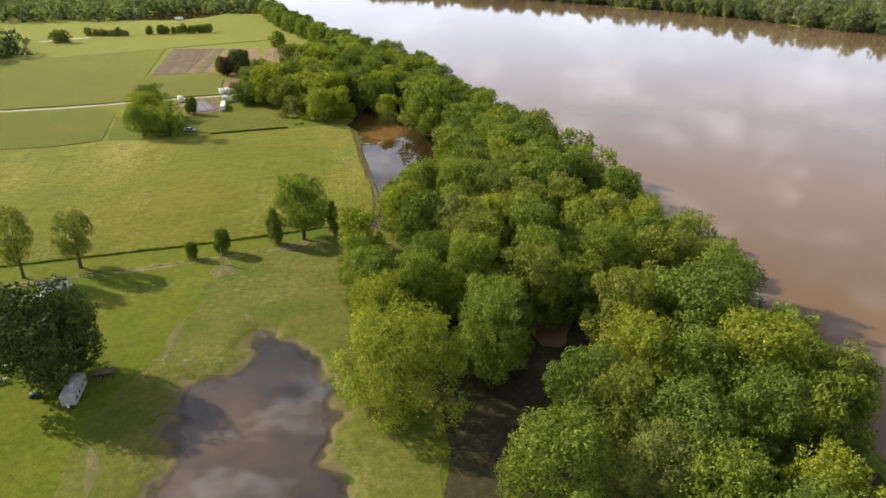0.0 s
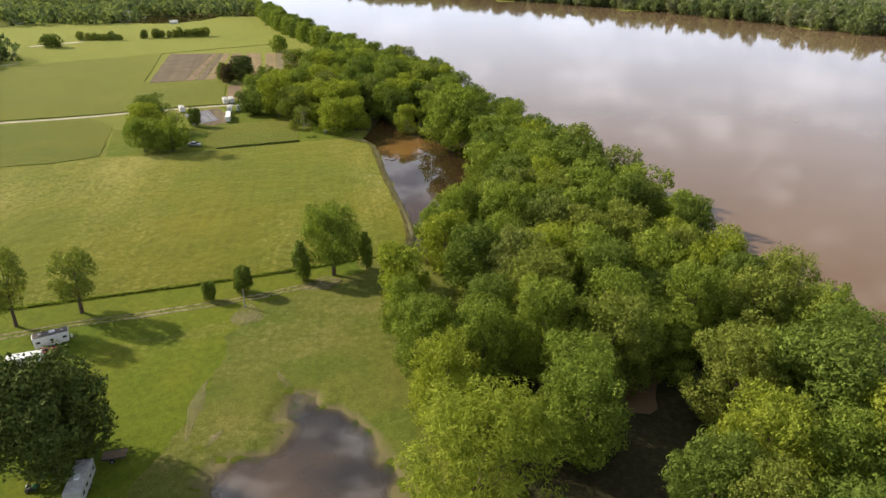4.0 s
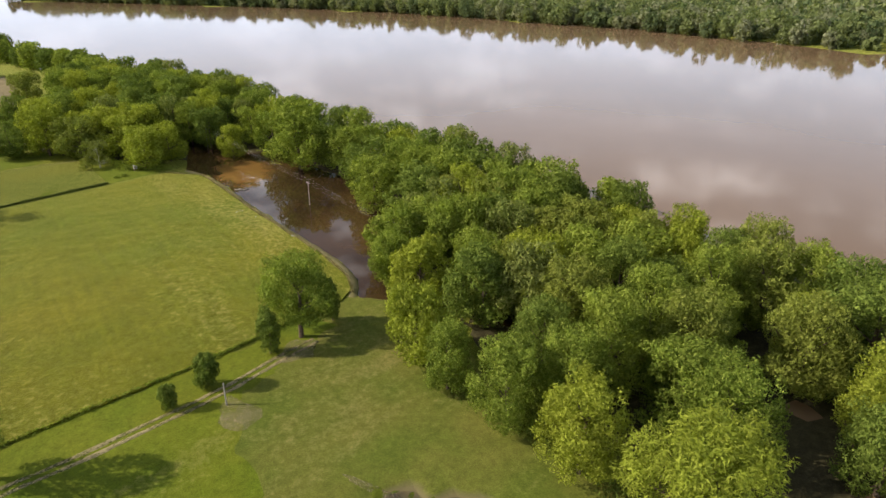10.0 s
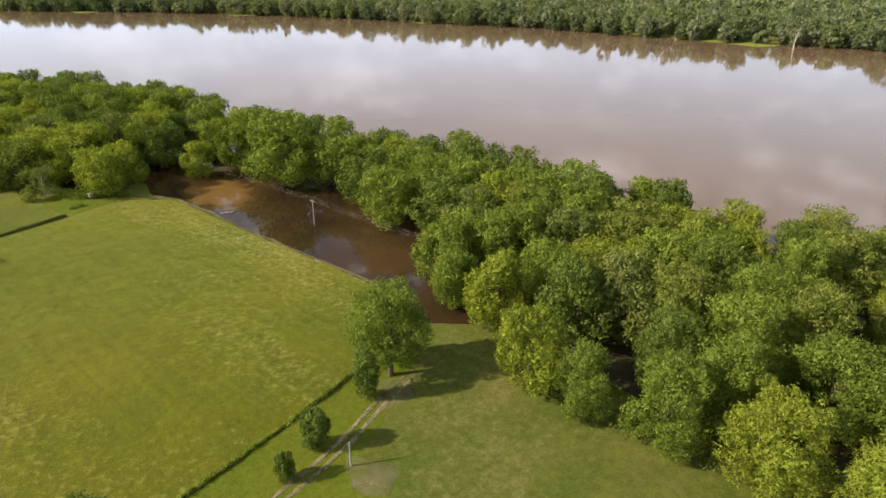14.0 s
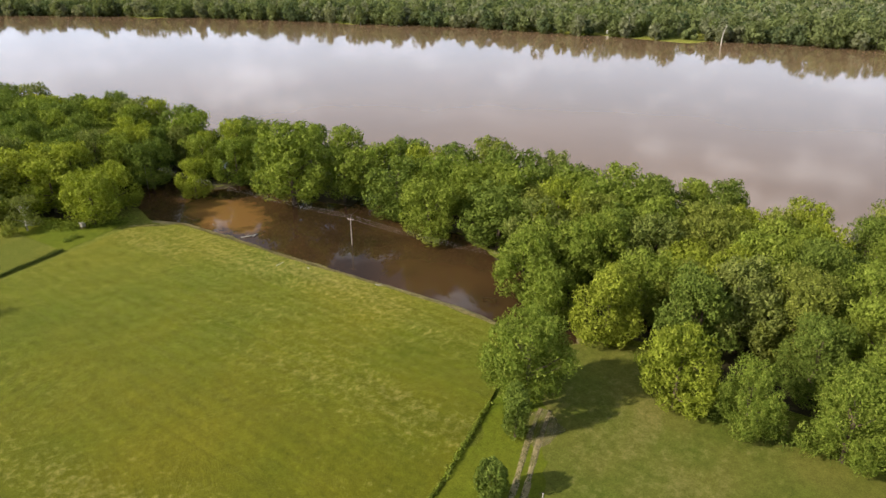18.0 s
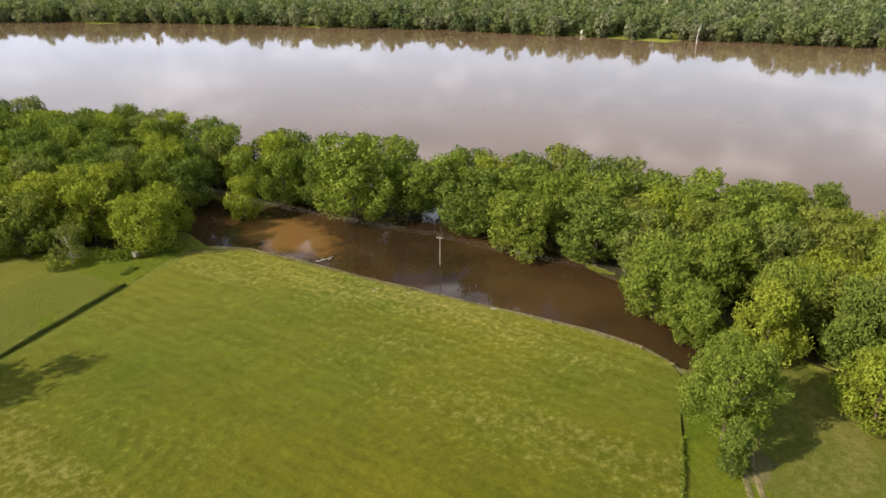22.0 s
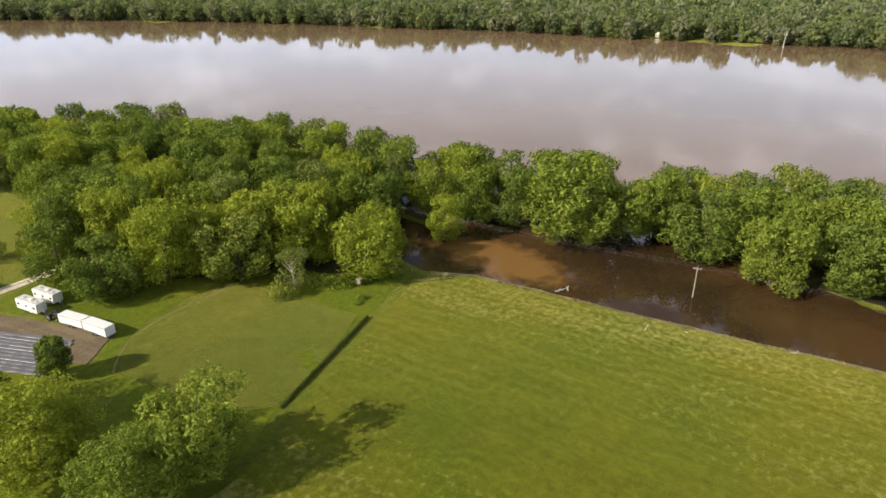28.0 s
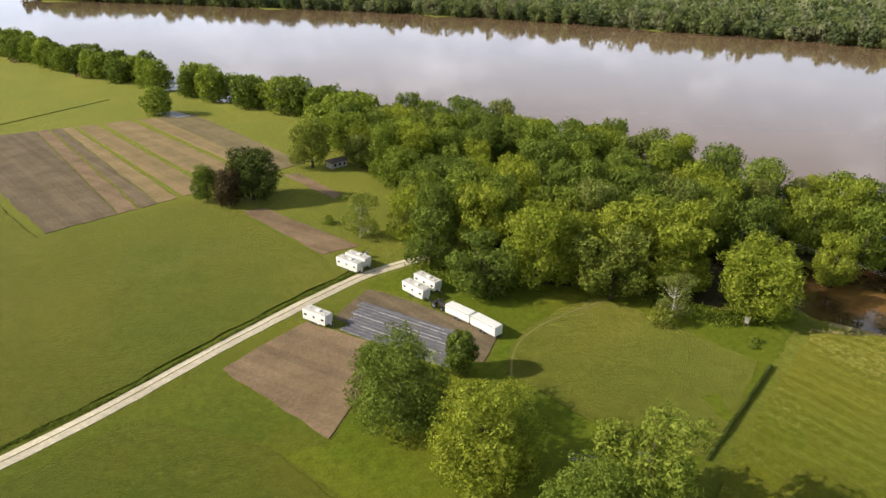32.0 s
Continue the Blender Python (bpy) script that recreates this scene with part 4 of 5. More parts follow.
WOOD_2 = [(23.2, 178.5, 8.3, 17), (38, 184, 8, 16), (18.6, 165, 7.6, 17), (37, 203, 7, 16), (-11, 258, 11.8, 22.5), (12, 264, 7, 16), (-28.8, 281.5, 4.6, 12),
          (-34, 299, 6.5, 15), (-57.5, 280, 7.6, 13.5), (-65, 305, 10, 17), (-76, 299, 8, 15), (-0.3, 249, 7, 15), (3, 229, 8, 16), (-1, 213, 7, 15),
          (6, 197, 9.2, 16), (-10, 176, 7.2, 15), (-13, 313, 8, 17), (-19, 350, 10, 17), (-37, 360, 10.5, 17), (4, 184, 7, 15)]
SECOND_TINT = {4: "green", 6: "bright", 7: "dark", 8: "bright", 9: "bright", 10: "olive"}
for i, (x, y, r, h) in enumerate(WOOD_2):
    plant(x, y, r, h, SECOND_TINT.get(i) or tree_rng.choice(["green", "green", "dark", "green", "grey"]), group="riverside wood")
WOOD_3 = [(-109, 352, 5.2, 11), (-101, 330, 6, 13), (-81, 343, 8.8, 15), (-84, 318, 6, 13), (-98, 314, 7.4, 12), (-69, 326, 7, 14), (-56, 309, 8, 15),
          (-49, 285, 5.6, 13), (-71, 287, 4.2, 9), (-2, 296, 7.5, 16), (-9, 329, 7.5, 16), (-22, 338, 9, 17), (-47, 400, 11, 17), (-70, 404, 9, 16),
          (-80, 400, 7.4, 15), (-86, 420, 8, 15), (-45, 381, 9, 17), (4, 283, 7, 15), (9, 275, 6, 15), (-15, 302, 5, 13), (-4, 287, 6.5, 14), (-14, 284, 6, 14), (-20, 294, 6, 14), (-8, 274, 6, 15)]
FRONT_TINT = ["olive", "dark", "green", "bright", "dark", "green", "green", "bright", "grey", "dark", "dark", "green"]
for i, (x, y, r, h) in enumerate(WOOD_3):
    plant(x, y, r, h, FRONT_TINT[i] if i < 12 else tree_rng.choice(["green", "dark", "green", "bright"]), "sparse" if i in (0, 8) else "maple", group="riverside wood")


def fill(poly, gap, tints, kind, r_range, h_range, limit, seed, label="", group="riverside wood", clear=0.52):
    """More trees at random inside a polygon, none closer than its crown lets it stand."""
    g = random.Random(seed)
    xs, ys = [p[0] for p in poly], [p[1] for p in poly]
    n = 0
    for _ in range(limit * 30):
        x, y, r = g.uniform(min(xs), max(xs)), g.uniform(min(ys), max(ys)), g.uniform(*r_range)
        if n >= limit:
            break
        if signed(np.array([x]), np.array([y]), poly)[0] < 1.5 or any((x - a) ** 2 + (y - b) ** 2 < max(gap, clear * (r + c)) ** 2 for a, b, c in PLACED):
            continue
        plant(x, y, r, g.uniform(*h_range), g.choice(tints), kind, label, group)
        n += 1


PLACED += [(10, 82, 7), (14, 91, 8), (19, 100, 8), (24, 107, 6), (29, 114, 4), (56, 72, 6), (50, 70, 9), (-8, 140, 0), (-12, 146, 1)]  # open water under the trees
EAST_WOOD = [(6, 92), (0, 125), (-3, 150), (-3, 180), (5, 205), (8, 235), (12, 255), (24, 238), (34, 214), (40, 184), (45, 160), (46, 140), (55, 107), (58, 85), (60, 50), (40, 40), (26, 60)]
MID_WOOD = [(-97, 324), (-101, 356), (-90, 372), (-89, 412), (-60, 440), (-36, 414), (-16, 376), (-6, 346), (0, 318), (4, 292), (-12, 290), (-28, 310), (-46, 300), (-60, 292), (-86, 306)]
BELT = [(-100, 415), (-80, 465), (-100, 505), (-122, 560), (-150, 620), (-182, 690), (-222, 800), (-300, 960), (-282, 962), (-204, 800), (-163, 690), (-128, 610), (-107, 560), (-87, 520), (-64, 475), (-40, 424)]
fill(EAST_WOOD, 6, ["green", "olive", "dark", "green", "bright", "grey", "dark"], "maple", (5.8, 8.4), (13, 18), 60, 21)
fill(MID_WOOD, 6, ["green", "bright", "dark", "green", "dark", "bright", "grey"], "maple", (4.6, 8.0), (11, 18), 80, 22)
fill(BELT, 7, ["green", "dark", "green"], "far", (5.5, 8.0), (11, 15), 110, 23, group="river belt")


# pale, deep and hazy carry distance haze in their leaf colour
FAR_TINT = {"pale": "haze-paled green ", "deep": "dark green ", "hazy": "haze-greyed pale green ", "green": ""}


def woods(name, polys, spacing, quads, size, h_range, r_range, tint, label, seed, holes=()):
    """Distant woodland that nobody could count: many small crowns in one mesh."""
    rng = np.random.RandomState(seed)
    pts = []
    for poly, gap in zip(polys, spacing):
        P = np.array(poly)
        lo, hi = P.min(0), P.max(0)
        X, Y = np.meshgrid(np.arange(lo[0], hi[0], gap), np.arange(lo[1], hi[1], gap))
        X, Y = X.ravel() + rng.uniform(-0.45, 0.45, X.size) * gap, Y.ravel() + rng.uniform(-0.45, 0.45, X.size) * gap
        k = signed(X, Y, poly) > 0
        for cx, cy, cr in holes:
            k &= (X - cx) ** 2 + (Y - cy) ** 2 > cr * cr
        pts.append(np.stack([X[k], Y[k]], -1))
    pts = np.concatenate(pts)
    n = len(pts)
    r, h = rng.uniform(*r_range, n), rng.uniform(*h_range, n) * (0.75 + 0.5 * value_noise(pts[:, 0] / 40, pts[:, 1] / 40, seed))
    d = unit(rng.normal(0, 1, (n, quads, 3)))
    lump = 1 + 0.25 * np.sin(d[..., 0] * 5 + rng.uniform(0, 6, (n, 1))) * np.cos(d[..., 2] * 4 + rng.uniform(0, 6, (n, 1)))
    pos = d * lump[..., None]
    pos[..., 0] *= r[:, None]
    pos[..., 1] *= r[:, None]
    pos[..., 2] = pos[..., 2] * (h * 0.5)[:, None] + (h * 0.5)[:, None] + 0.3
    pos[..., 0] += pts[:, None, 0]
    pos[..., 1] += pts[:, None, 1]
    pos[..., 2] += land(pts[:, 0], pts[:, 1])[:, None]
    tints = tint if isinstance(tint, list) else [tint]
    for i, t in enumerate(tints):
        pick = np.arange(n) % 7 % len(tints) == i
        q = feathers(pos[pick].reshape(-1, 3), d[pick].reshape(-1, 3), size * 1.35, 0.9, rng)
        tagged(new(name, quads_mesh(name, q, LEAF[t], 3)), FAR_TINT[t] + label, "woods", kind="stuff")


def shore_trees(name, poly, gap, label, seed, holes):
    """The far bank's front rows: lumpy crowns and bare trunks, too many and too far to count."""
    rng = np.random.RandomState(seed)
    shapes = []
    for k in range(6):
        p, out, _, _ = crown_points(np.random.RandomState(seed + k), 0.04, 1.0, 0.40, 20, 430, 0.36, 0.45)
        shapes.append((p, out))
    P = np.array(poly)
    lo, hi = P.min(0), P.max(0)
    X, Y = np.meshgrid(np.arange(lo[0], hi[0], gap), np.arange(lo[1], hi[1], gap))
    X, Y = X.ravel() + rng.uniform(-0.5, 0.5, X.size) * gap, Y.ravel() + rng.uniform(-0.5, 0.5, X.size) * gap
    k = signed(X, Y, poly) > 0
    for cx, cy, cr in holes:
        k &= (X - cx) ** 2 + (Y - cy) ** 2 > cr * cr
    X, Y = X[k], Y[k]
    Z = land(X, Y)
    tall = rng.uniform(10, 20, len(X)) * (0.65 + 0.7 * value_noise(X / 28, Y / 28, seed))
    wide = 8 + tall * rng.uniform(0.5, 0.95, len(X))
    # each crown takes one of the haze-tinted leaf colours
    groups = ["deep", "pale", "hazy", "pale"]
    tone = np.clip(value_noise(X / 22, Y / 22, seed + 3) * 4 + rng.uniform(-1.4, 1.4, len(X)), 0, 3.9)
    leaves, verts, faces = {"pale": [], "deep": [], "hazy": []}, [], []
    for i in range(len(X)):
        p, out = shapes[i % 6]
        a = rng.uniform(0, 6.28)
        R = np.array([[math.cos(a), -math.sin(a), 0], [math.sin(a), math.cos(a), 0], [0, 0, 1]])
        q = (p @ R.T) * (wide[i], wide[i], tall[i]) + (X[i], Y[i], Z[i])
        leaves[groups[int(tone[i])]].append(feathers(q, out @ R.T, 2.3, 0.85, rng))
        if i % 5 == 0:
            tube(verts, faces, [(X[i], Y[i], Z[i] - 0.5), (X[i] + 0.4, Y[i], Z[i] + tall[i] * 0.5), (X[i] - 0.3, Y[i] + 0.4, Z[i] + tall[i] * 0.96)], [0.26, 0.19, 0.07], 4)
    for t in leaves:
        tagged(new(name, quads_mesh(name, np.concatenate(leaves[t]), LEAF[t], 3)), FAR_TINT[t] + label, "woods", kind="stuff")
    tagged(new("far_bank_trunks", mesh_from("far_bank_trunks", verts, faces, PALE_BARK)), "pale thin trunks among the far bank's trees", "tree trunks", kind="stuff")


near_line, front_line, mid_line, back_line = offset(FAR_BANK, 1), offset(FAR_BANK, 52), offset(FAR_BANK, 200), offset(FAR_BANK, 560)
FRONT_STRIP = near_line[1:-1] + front_line[1:-1][::-1]
MID_STRIP = front_line[1:-1] + mid_line[1:-1][::-1]
BACK_STRIP = mid_line[1:-1] + back_line[1:-1][::-1]
CLEARINGS = [(372, 748, 13), (384, 733, 13), (396, 716, 11), (358, 752, 8), (366, 738, 8), (427, 480, 9), (431, 462, 9), (435, 444, 10), (421, 470, 9), (463, 379, 10), (455, 374, 8)]
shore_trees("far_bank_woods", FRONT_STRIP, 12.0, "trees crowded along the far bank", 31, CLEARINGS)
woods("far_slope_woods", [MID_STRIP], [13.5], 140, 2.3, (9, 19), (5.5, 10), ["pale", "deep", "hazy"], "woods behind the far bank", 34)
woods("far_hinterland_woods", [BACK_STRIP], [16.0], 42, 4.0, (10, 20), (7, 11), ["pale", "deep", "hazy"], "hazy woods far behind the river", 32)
LEFT_WOOD = [(-297, 430), (-302, 470), (-330, 500), (-420, 480), (-430, 380), (-330, 370)]
BACK_WOOD = [(-560, 690), (-440, 690), (-345, 722), (-350, 800), (-240, 815), (-190, 735), (-215, 800), (-290, 960), (-400, 1180), (-700, 1500), (-1100, 1300), (-900, 800)]
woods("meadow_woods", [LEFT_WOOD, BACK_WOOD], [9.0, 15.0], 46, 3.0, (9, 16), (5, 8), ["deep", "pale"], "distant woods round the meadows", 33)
for k in range(13):
    plant(-268 + 48 * k / 12 + tree_rng.uniform(-2, 2), 597 + 16 * k / 12 + tree_rng.uniform(-2, 2), tree_rng.uniform(2.2, 4.4), tree_rng.uniform(4.5, 9), tree_rng.choice(["olive", "dark", "grey"]), "far", "tree in a field row", "field row")
for k in range(7):
    plant(-312 + 30 * k / 6, 584 + tree_rng.uniform(-2, 2), tree_rng.uniform(2.0, 3.8), tree_rng.uniform(4, 7), tree_rng.choice(["olive", "dark"]), "far", "tree in a field row", "field row")

# ---- campers, trailers and other things ----
def box(cx, cy, cz, sx, sy, sz, bevel=0.0, bm=None):
    """A bevelled box, added to bm or new."""
    made = bmesh.new()
    bmesh.ops.create_cube(made, size=1.0, matrix=Matrix.LocRotScale((cx, cy, cz), None, (sx, sy, sz)))
    if bevel:
        bmesh.ops.bevel(made, geom=made.edges[:], offset=bevel, segments=2, affect="EDGES", profile=0.6)
    if bm is None:
        return made
    me = bpy.data.meshes.new("tmp")
    made.to_mesh(me)
    made.free()
    bm.from_mesh(me)
    bpy.data.meshes.remove(me)
    return bm


def drum(c, r, depth, axis="Y", segs=16, r2=None):
    bm = bmesh.new()
    turn = {"X": Euler((0, radians(90), 0)), "Y": Euler((radians(90), 0, 0)), "Z": Euler((0, 0, 0))}[axis]
    bmesh.ops.create_cone(bm, cap_ends=True, segments=segs, radius1=r, radius2=r if r2 is None else r2, depth=depth, matrix=Matrix.LocRotScale(c, turn, None))
    return bm


def height(x, y):
    return float(land(np.array([x]), np.array([y]))[0])


def thing(name, x, y, turn, label, category, group="", lift=0.03):
    ob = new(name)
    ob.matrix_basis = pose(x, y, height(x, y) + lift, 0, 0, turn)
    return tagged(ob, label, category, group)


def wheel(parent, x, y, r=0.36, wide=0.22):
    side = 1 if y > 0 else -1
    t = part("wheel", drum((x, y, r), r, wide), RUBBER, parent)
    part("rim", drum((x, y + side * wide * 0.4, r), r * 0.58, wide * 0.3), STEEL, t)


def travel_trailer(x, y, turn, L, W, H, label, skin=None, roof=None, stripe=True, windows=3):
    """Camping trailer: long way along its own x, hitch at +x."""
    skin, roof = skin or WHITE_PANEL, roof or ROOF_PANEL
    t = thing("travel_trailer", x, y, turn, label, "camper", "parked campers")
    bm = box(0, 0, (H + 0.5) / 2, L, W, H - 0.5, 0.10)
    for v in bm.verts:
        if v.co.x > L / 2 - 0.3 and v.co.z < H * 0.55:
            v.co.x -= 0.45 * (1 - v.co.z / (H * 0.55)) + 0.0
        if v.co.x < -L / 2 + 0.3 and v.co.z < H * 0.4:
            v.co.x += 0.35 * (1 - v.co.z / (H * 0.4))
    body = part("body", bm, skin, t)
    bm = box(0, 0, H + 0.03, L - 0.2, W - 0.16, 0.08, 0.03)
    for v in bm.verts:
        v.co.z += 0.05 * (1 - (2 * v.co.y / W) ** 2)
    part("roof", bm, roof, t)
    part("air_conditioner", box(L * 0.06, 0, H + 0.22, 0.95, 0.7, 0.28, 0.07), WHITE_PANEL, t)
    part("roof_vent", box(-L * 0.28, 0.1, H + 0.14, 0.42, 0.42, 0.14, 0.03), GREY_PANEL, t)
    part("roof_vent", box(L * 0.33, -0.1, H + 0.14, 0.42, 0.42, 0.14, 0.03), GREY_PANEL, t)
    for s in (1, -1):
        for k in range(windows):
            wx = -L * 0.36 + L * 0.72 * k / max(1, windows - 1)
            w = part("window", box(wx, s * (W / 2 + 0.012), H * 0.64, 0.6 if k != 1 else 0.42, 0.05, 0.34, 0.015), GLASS, t)
            part("window_frame", box(wx, s * (W / 2 + 0.004), H * 0.64, (0.6 if k != 1 else 0.42) + 0.1, 0.04, 0.44, 0.01), STEEL, w)
        if stripe:
            part("stripe", box(-0.05, s * (W / 2 + 0.006), H * 0.42, L * 0.86, 0.03, 0.07), ROOF_PANEL, t)
    door = part("door", box(L * 0.17, -W / 2 - 0.015, H * 0.52, 0.66, 0.05, 1.75, 0.015), skin, t)
    part("door_handle", box(L * 0.17 + 0.24, -W / 2 - 0.06, H * 0.5, 0.05, 0.06, 0.12), STEEL, door)
    part("end_window", box(-L / 2 - 0.01, 0, H * 0.66, 0.05, W * 0.45, 0.5, 0.015), GLASS, t)
    for wx in (-0.55, 0.35):
        for s in (1, -1):
            wheel(t, wx - L * 0.04, s * (W / 2 - 0.13), 0.34)
    bm = box(L / 2 + 0.35, 0.22, 0.5, 1.3, 0.08, 0.1)
    box(L / 2 + 0.35, -0.22, 0.5, 1.3, 0.08, 0.1, 0, bm)
    part("hitch_frame", bm, DARK_METAL, t)
    part("gas_bottles", drum((L / 2 + 0.25, 0, 0.85), 0.19, 0.6, "Z"), WHITE_PANEL, t)
    part("jack", drum((L / 2 + 0.9, 0, 0.38), 0.05, 0.8, "Z", 8), STEEL, t)
    return t


def cargo_trailer(x, y, turn, L, W, H, label):
    """Enclosed box trailer with flat sides."""
    t = thing("cargo_trailer", x, y, turn, label, "trailer", "parked campers")
    part("body", box(0, 0, (H + 0.55) / 2, L, W, H - 0.55, 0.05), WHITE_PANEL, t)
    part("roof", box(0, 0, H + 0.02, L - 0.1, W - 0.1, 0.06, 0.02), WHITE_PANEL, t)
    for s in (1, -1):
        part("trim_rail", box(0, s * (W / 2 + 0.01), 0.62, L - 0.1, 0.04, 0.14), STEEL, t)
        part("trim_rail", box(0, s * (W / 2 + 0.01), H - 0.08, L - 0.1, 0.04, 0.1), STEEL, t)
        part("fender", box(-0.3, s * (W / 2 + 0.02), 0.72, 1.7, 0.1, 0.1, 0.03), STEEL, t)
        for wx in (-0.75, 0.15):
            wheel(t, wx, s * (W / 2 - 0.1), 0.33)
    for s in (-0.5, 0.5):
        d = part("door", box(-L / 2 - 0.02, s * W * 0.46, (H + 0.6) / 2, 0.05, W * 0.44, H - 0.75, 0.01), WHITE_PANEL, t)
        part("door_bar", box(-L / 2 - 0.06, s * W * 0.2, (H + 0.6) / 2, 0.04, 0.04, H - 0.8), STEEL, d)
    bm = box(L / 2 + 0.4, 0.2, 0.5, 1.0, 0.08, 0.1)
    box(L / 2 + 0.4, -0.2, 0.5, 1.0, 0.08, 0.1, 0, bm)
    part("hitch_frame", bm, DARK_METAL, t)
    return t


travel_trailer(-132.0, 317.6, -62, 5.9, 2.15, 2.5, "white camping trailer parked beside the gravel lane")
travel_trailer(-118.1, 336.2, -66, 6.5, 2.15, 2.5, "white camping trailer with a dusty roof by the lane")
travel_trailer(-115.6, 337.5, -66, 6.2, 2.15, 2.55, "white camping trailer close beside another")
travel_trailer(-110.7, 318.5, -75, 6.5, 2.15, 2.5, "white camping trailer at the film-covered plot")
travel_trailer(-107.0, 320.4, -75, 6.5, 2.15, 2.5, "white camping trailer at the wood's edge")
cargo_trailer(-107.5, 306.1, -72, 6.1, 2.05, 2.3, "white enclosed cargo trailer in a row on the grass")
cargo_trailer(-105.7, 299.7, -76, 6.2, 2.1, 2.4, "long white enclosed cargo trailer at the row's end")
travel_trailer(-61.7, 88.5, -77, 6.5, 2.25, 2.5, "weathered grey camping trailer under a dark tree", GREY_PANEL, ROOF_PANEL, True, 4)
travel_trailer(-85.1, 124.3, 33, 5.9, 2.2, 2.5, "white camping trailer with a dark patched roof", WHITE_PANEL, DARK_ROOF)
cargo_trailer(-85.8, 117.2, 20, 5.4, 2.1, 2.3, "plain white box trailer on the camp lawn")


def tractor(x, y, turn, label, paint):
    t = thing("tractor", x, y, turn, label, "tractor")
    bm = box(0.7, 0, 1.15, 1.7, 0.75, 0.7, 0.08)
    part("hood", bm, paint, t)
    part("grille", box(1.56, 0, 1.1, 0.06, 0.6, 0.5, 0.02), DARK_METAL, t)
    part("chassis", box(0.1, 0, 0.75, 2.7, 0.5, 0.35, 0.05), DARK_METAL, t)
    part("seat", box(-0.75, 0, 1.3, 0.5, 0.55, 0.45, 0.1), DARK_METAL, t)
    for s in (1, -1):
        part("fender", box(-0.8, s * 0.75, 1.35, 1.1, 0.35, 0.12, 0.05), paint, t)
        wheel(t, -0.8, s * 0.8, 0.68, 0.38)
        wheel(t, 1.15, s * 0.7, 0.4, 0.24)
    part("exhaust", drum((0.7, 0.2, 1.85), 0.05, 0.8, "Z", 8), DARK_METAL, t)
    part("steering_wheel", drum((-0.25, 0, 1.62), 0.22, 0.04, "Z", 14), DARK_METAL, t)
    return t


tractor(-83.6, 120.6, 25, "faded red farm tractor between two trailers", RED_PAINT)
tractor(-109.0, 311.6, -70, "dark old farm tractor between trailers", DARK_METAL)


def mower(x, y, turn):
    t = thing("riding_mower", x, y, turn, "small green and white riding mower on the lawn", "mower")
    part("hood", box(0.45, 0, 0.62, 0.8, 0.55, 0.4, 0.08), plain("green_enamel", (0.03, 0.13, 0.04), 0.4), t)
    part("deck", box(-0.1, 0, 0.28, 1.5, 0.95, 0.18, 0.05), DARK_METAL, t)
    part("seat", box(-0.45, 0, 0.75, 0.42, 0.48, 0.45, 0.1), WHITE_PANEL, t)
    for s in (1, -1):
        wheel(t, -0.5, s * 0.42, 0.26, 0.2)
        wheel(t, 0.6, s * 0.4, 0.18, 0.14)


mower(-68.3, 88.5, 10)


def flat_trailer(x, y, turn, L, W, label):
    t = thing("flatbed_trailer", x, y, turn, label, "trailer")
    n = 9
    for k in range(n):
        part("plank", box(0, -W / 2 + W * (k + 0.5) / n, 0.72, L, W / n - 0.02, 0.05), OLD_WOOD, t)
    for s in (1, -1):
        part("side_rail", box(0, s * (W / 2 + 0.05), 0.68, L, 0.08, 0.16), DARK_METAL, t)
        wheel(t, -0.2, s * (W / 2 + 0.2), 0.32)
    part("hitch_frame", box(L / 2 + 0.5, 0, 0.6, 1.1, 0.1, 0.1), DARK_METAL, t)


flat_trailer(-60.0, 94.6, 15, 3.2, 1.7, "dark flatbed trailer beside the grey camper")


def picnic_table(x, y, turn):
    t = thing("picnic_table", x, y, turn, "silvered wooden picnic table on the camp lawn", "table", "camp tables")
    for k in range(5):
        part("tabletop_board", box(0, -0.3 + 0.15 * k, 0.75, 1.9, 0.14, 0.04), GREY_WOOD, t)
    for s in (1, -1):
        for k in range(2):
            part("seat_board", box(0, s * (0.62 + 0.15 * k), 0.44, 1.9, 0.14, 0.04), GREY_WOOD, t)
        for e in (-0.7, 0.7):
            bm = box(0, 0, 0, 0.09, 0.05, 0.95)
            bmesh.ops.transform(bm, matrix=pose(e, s * 0.35, 0.36, s * 32, 0, 0), verts=bm.verts)
            part("leg", bm, GREY_WOOD, t)
    for e in (-0.7, 0.7):
        part("brace", box(e, 0, 0.42, 0.05, 1.5, 0.09), GREY_WOOD, t)


for px_, py_, pt_ in ((-77.8, 96.0, 40), (-76.2, 92.0, 30), (-79.5, 93.0, 75)):
    picnic_table(px_, py_, pt_)


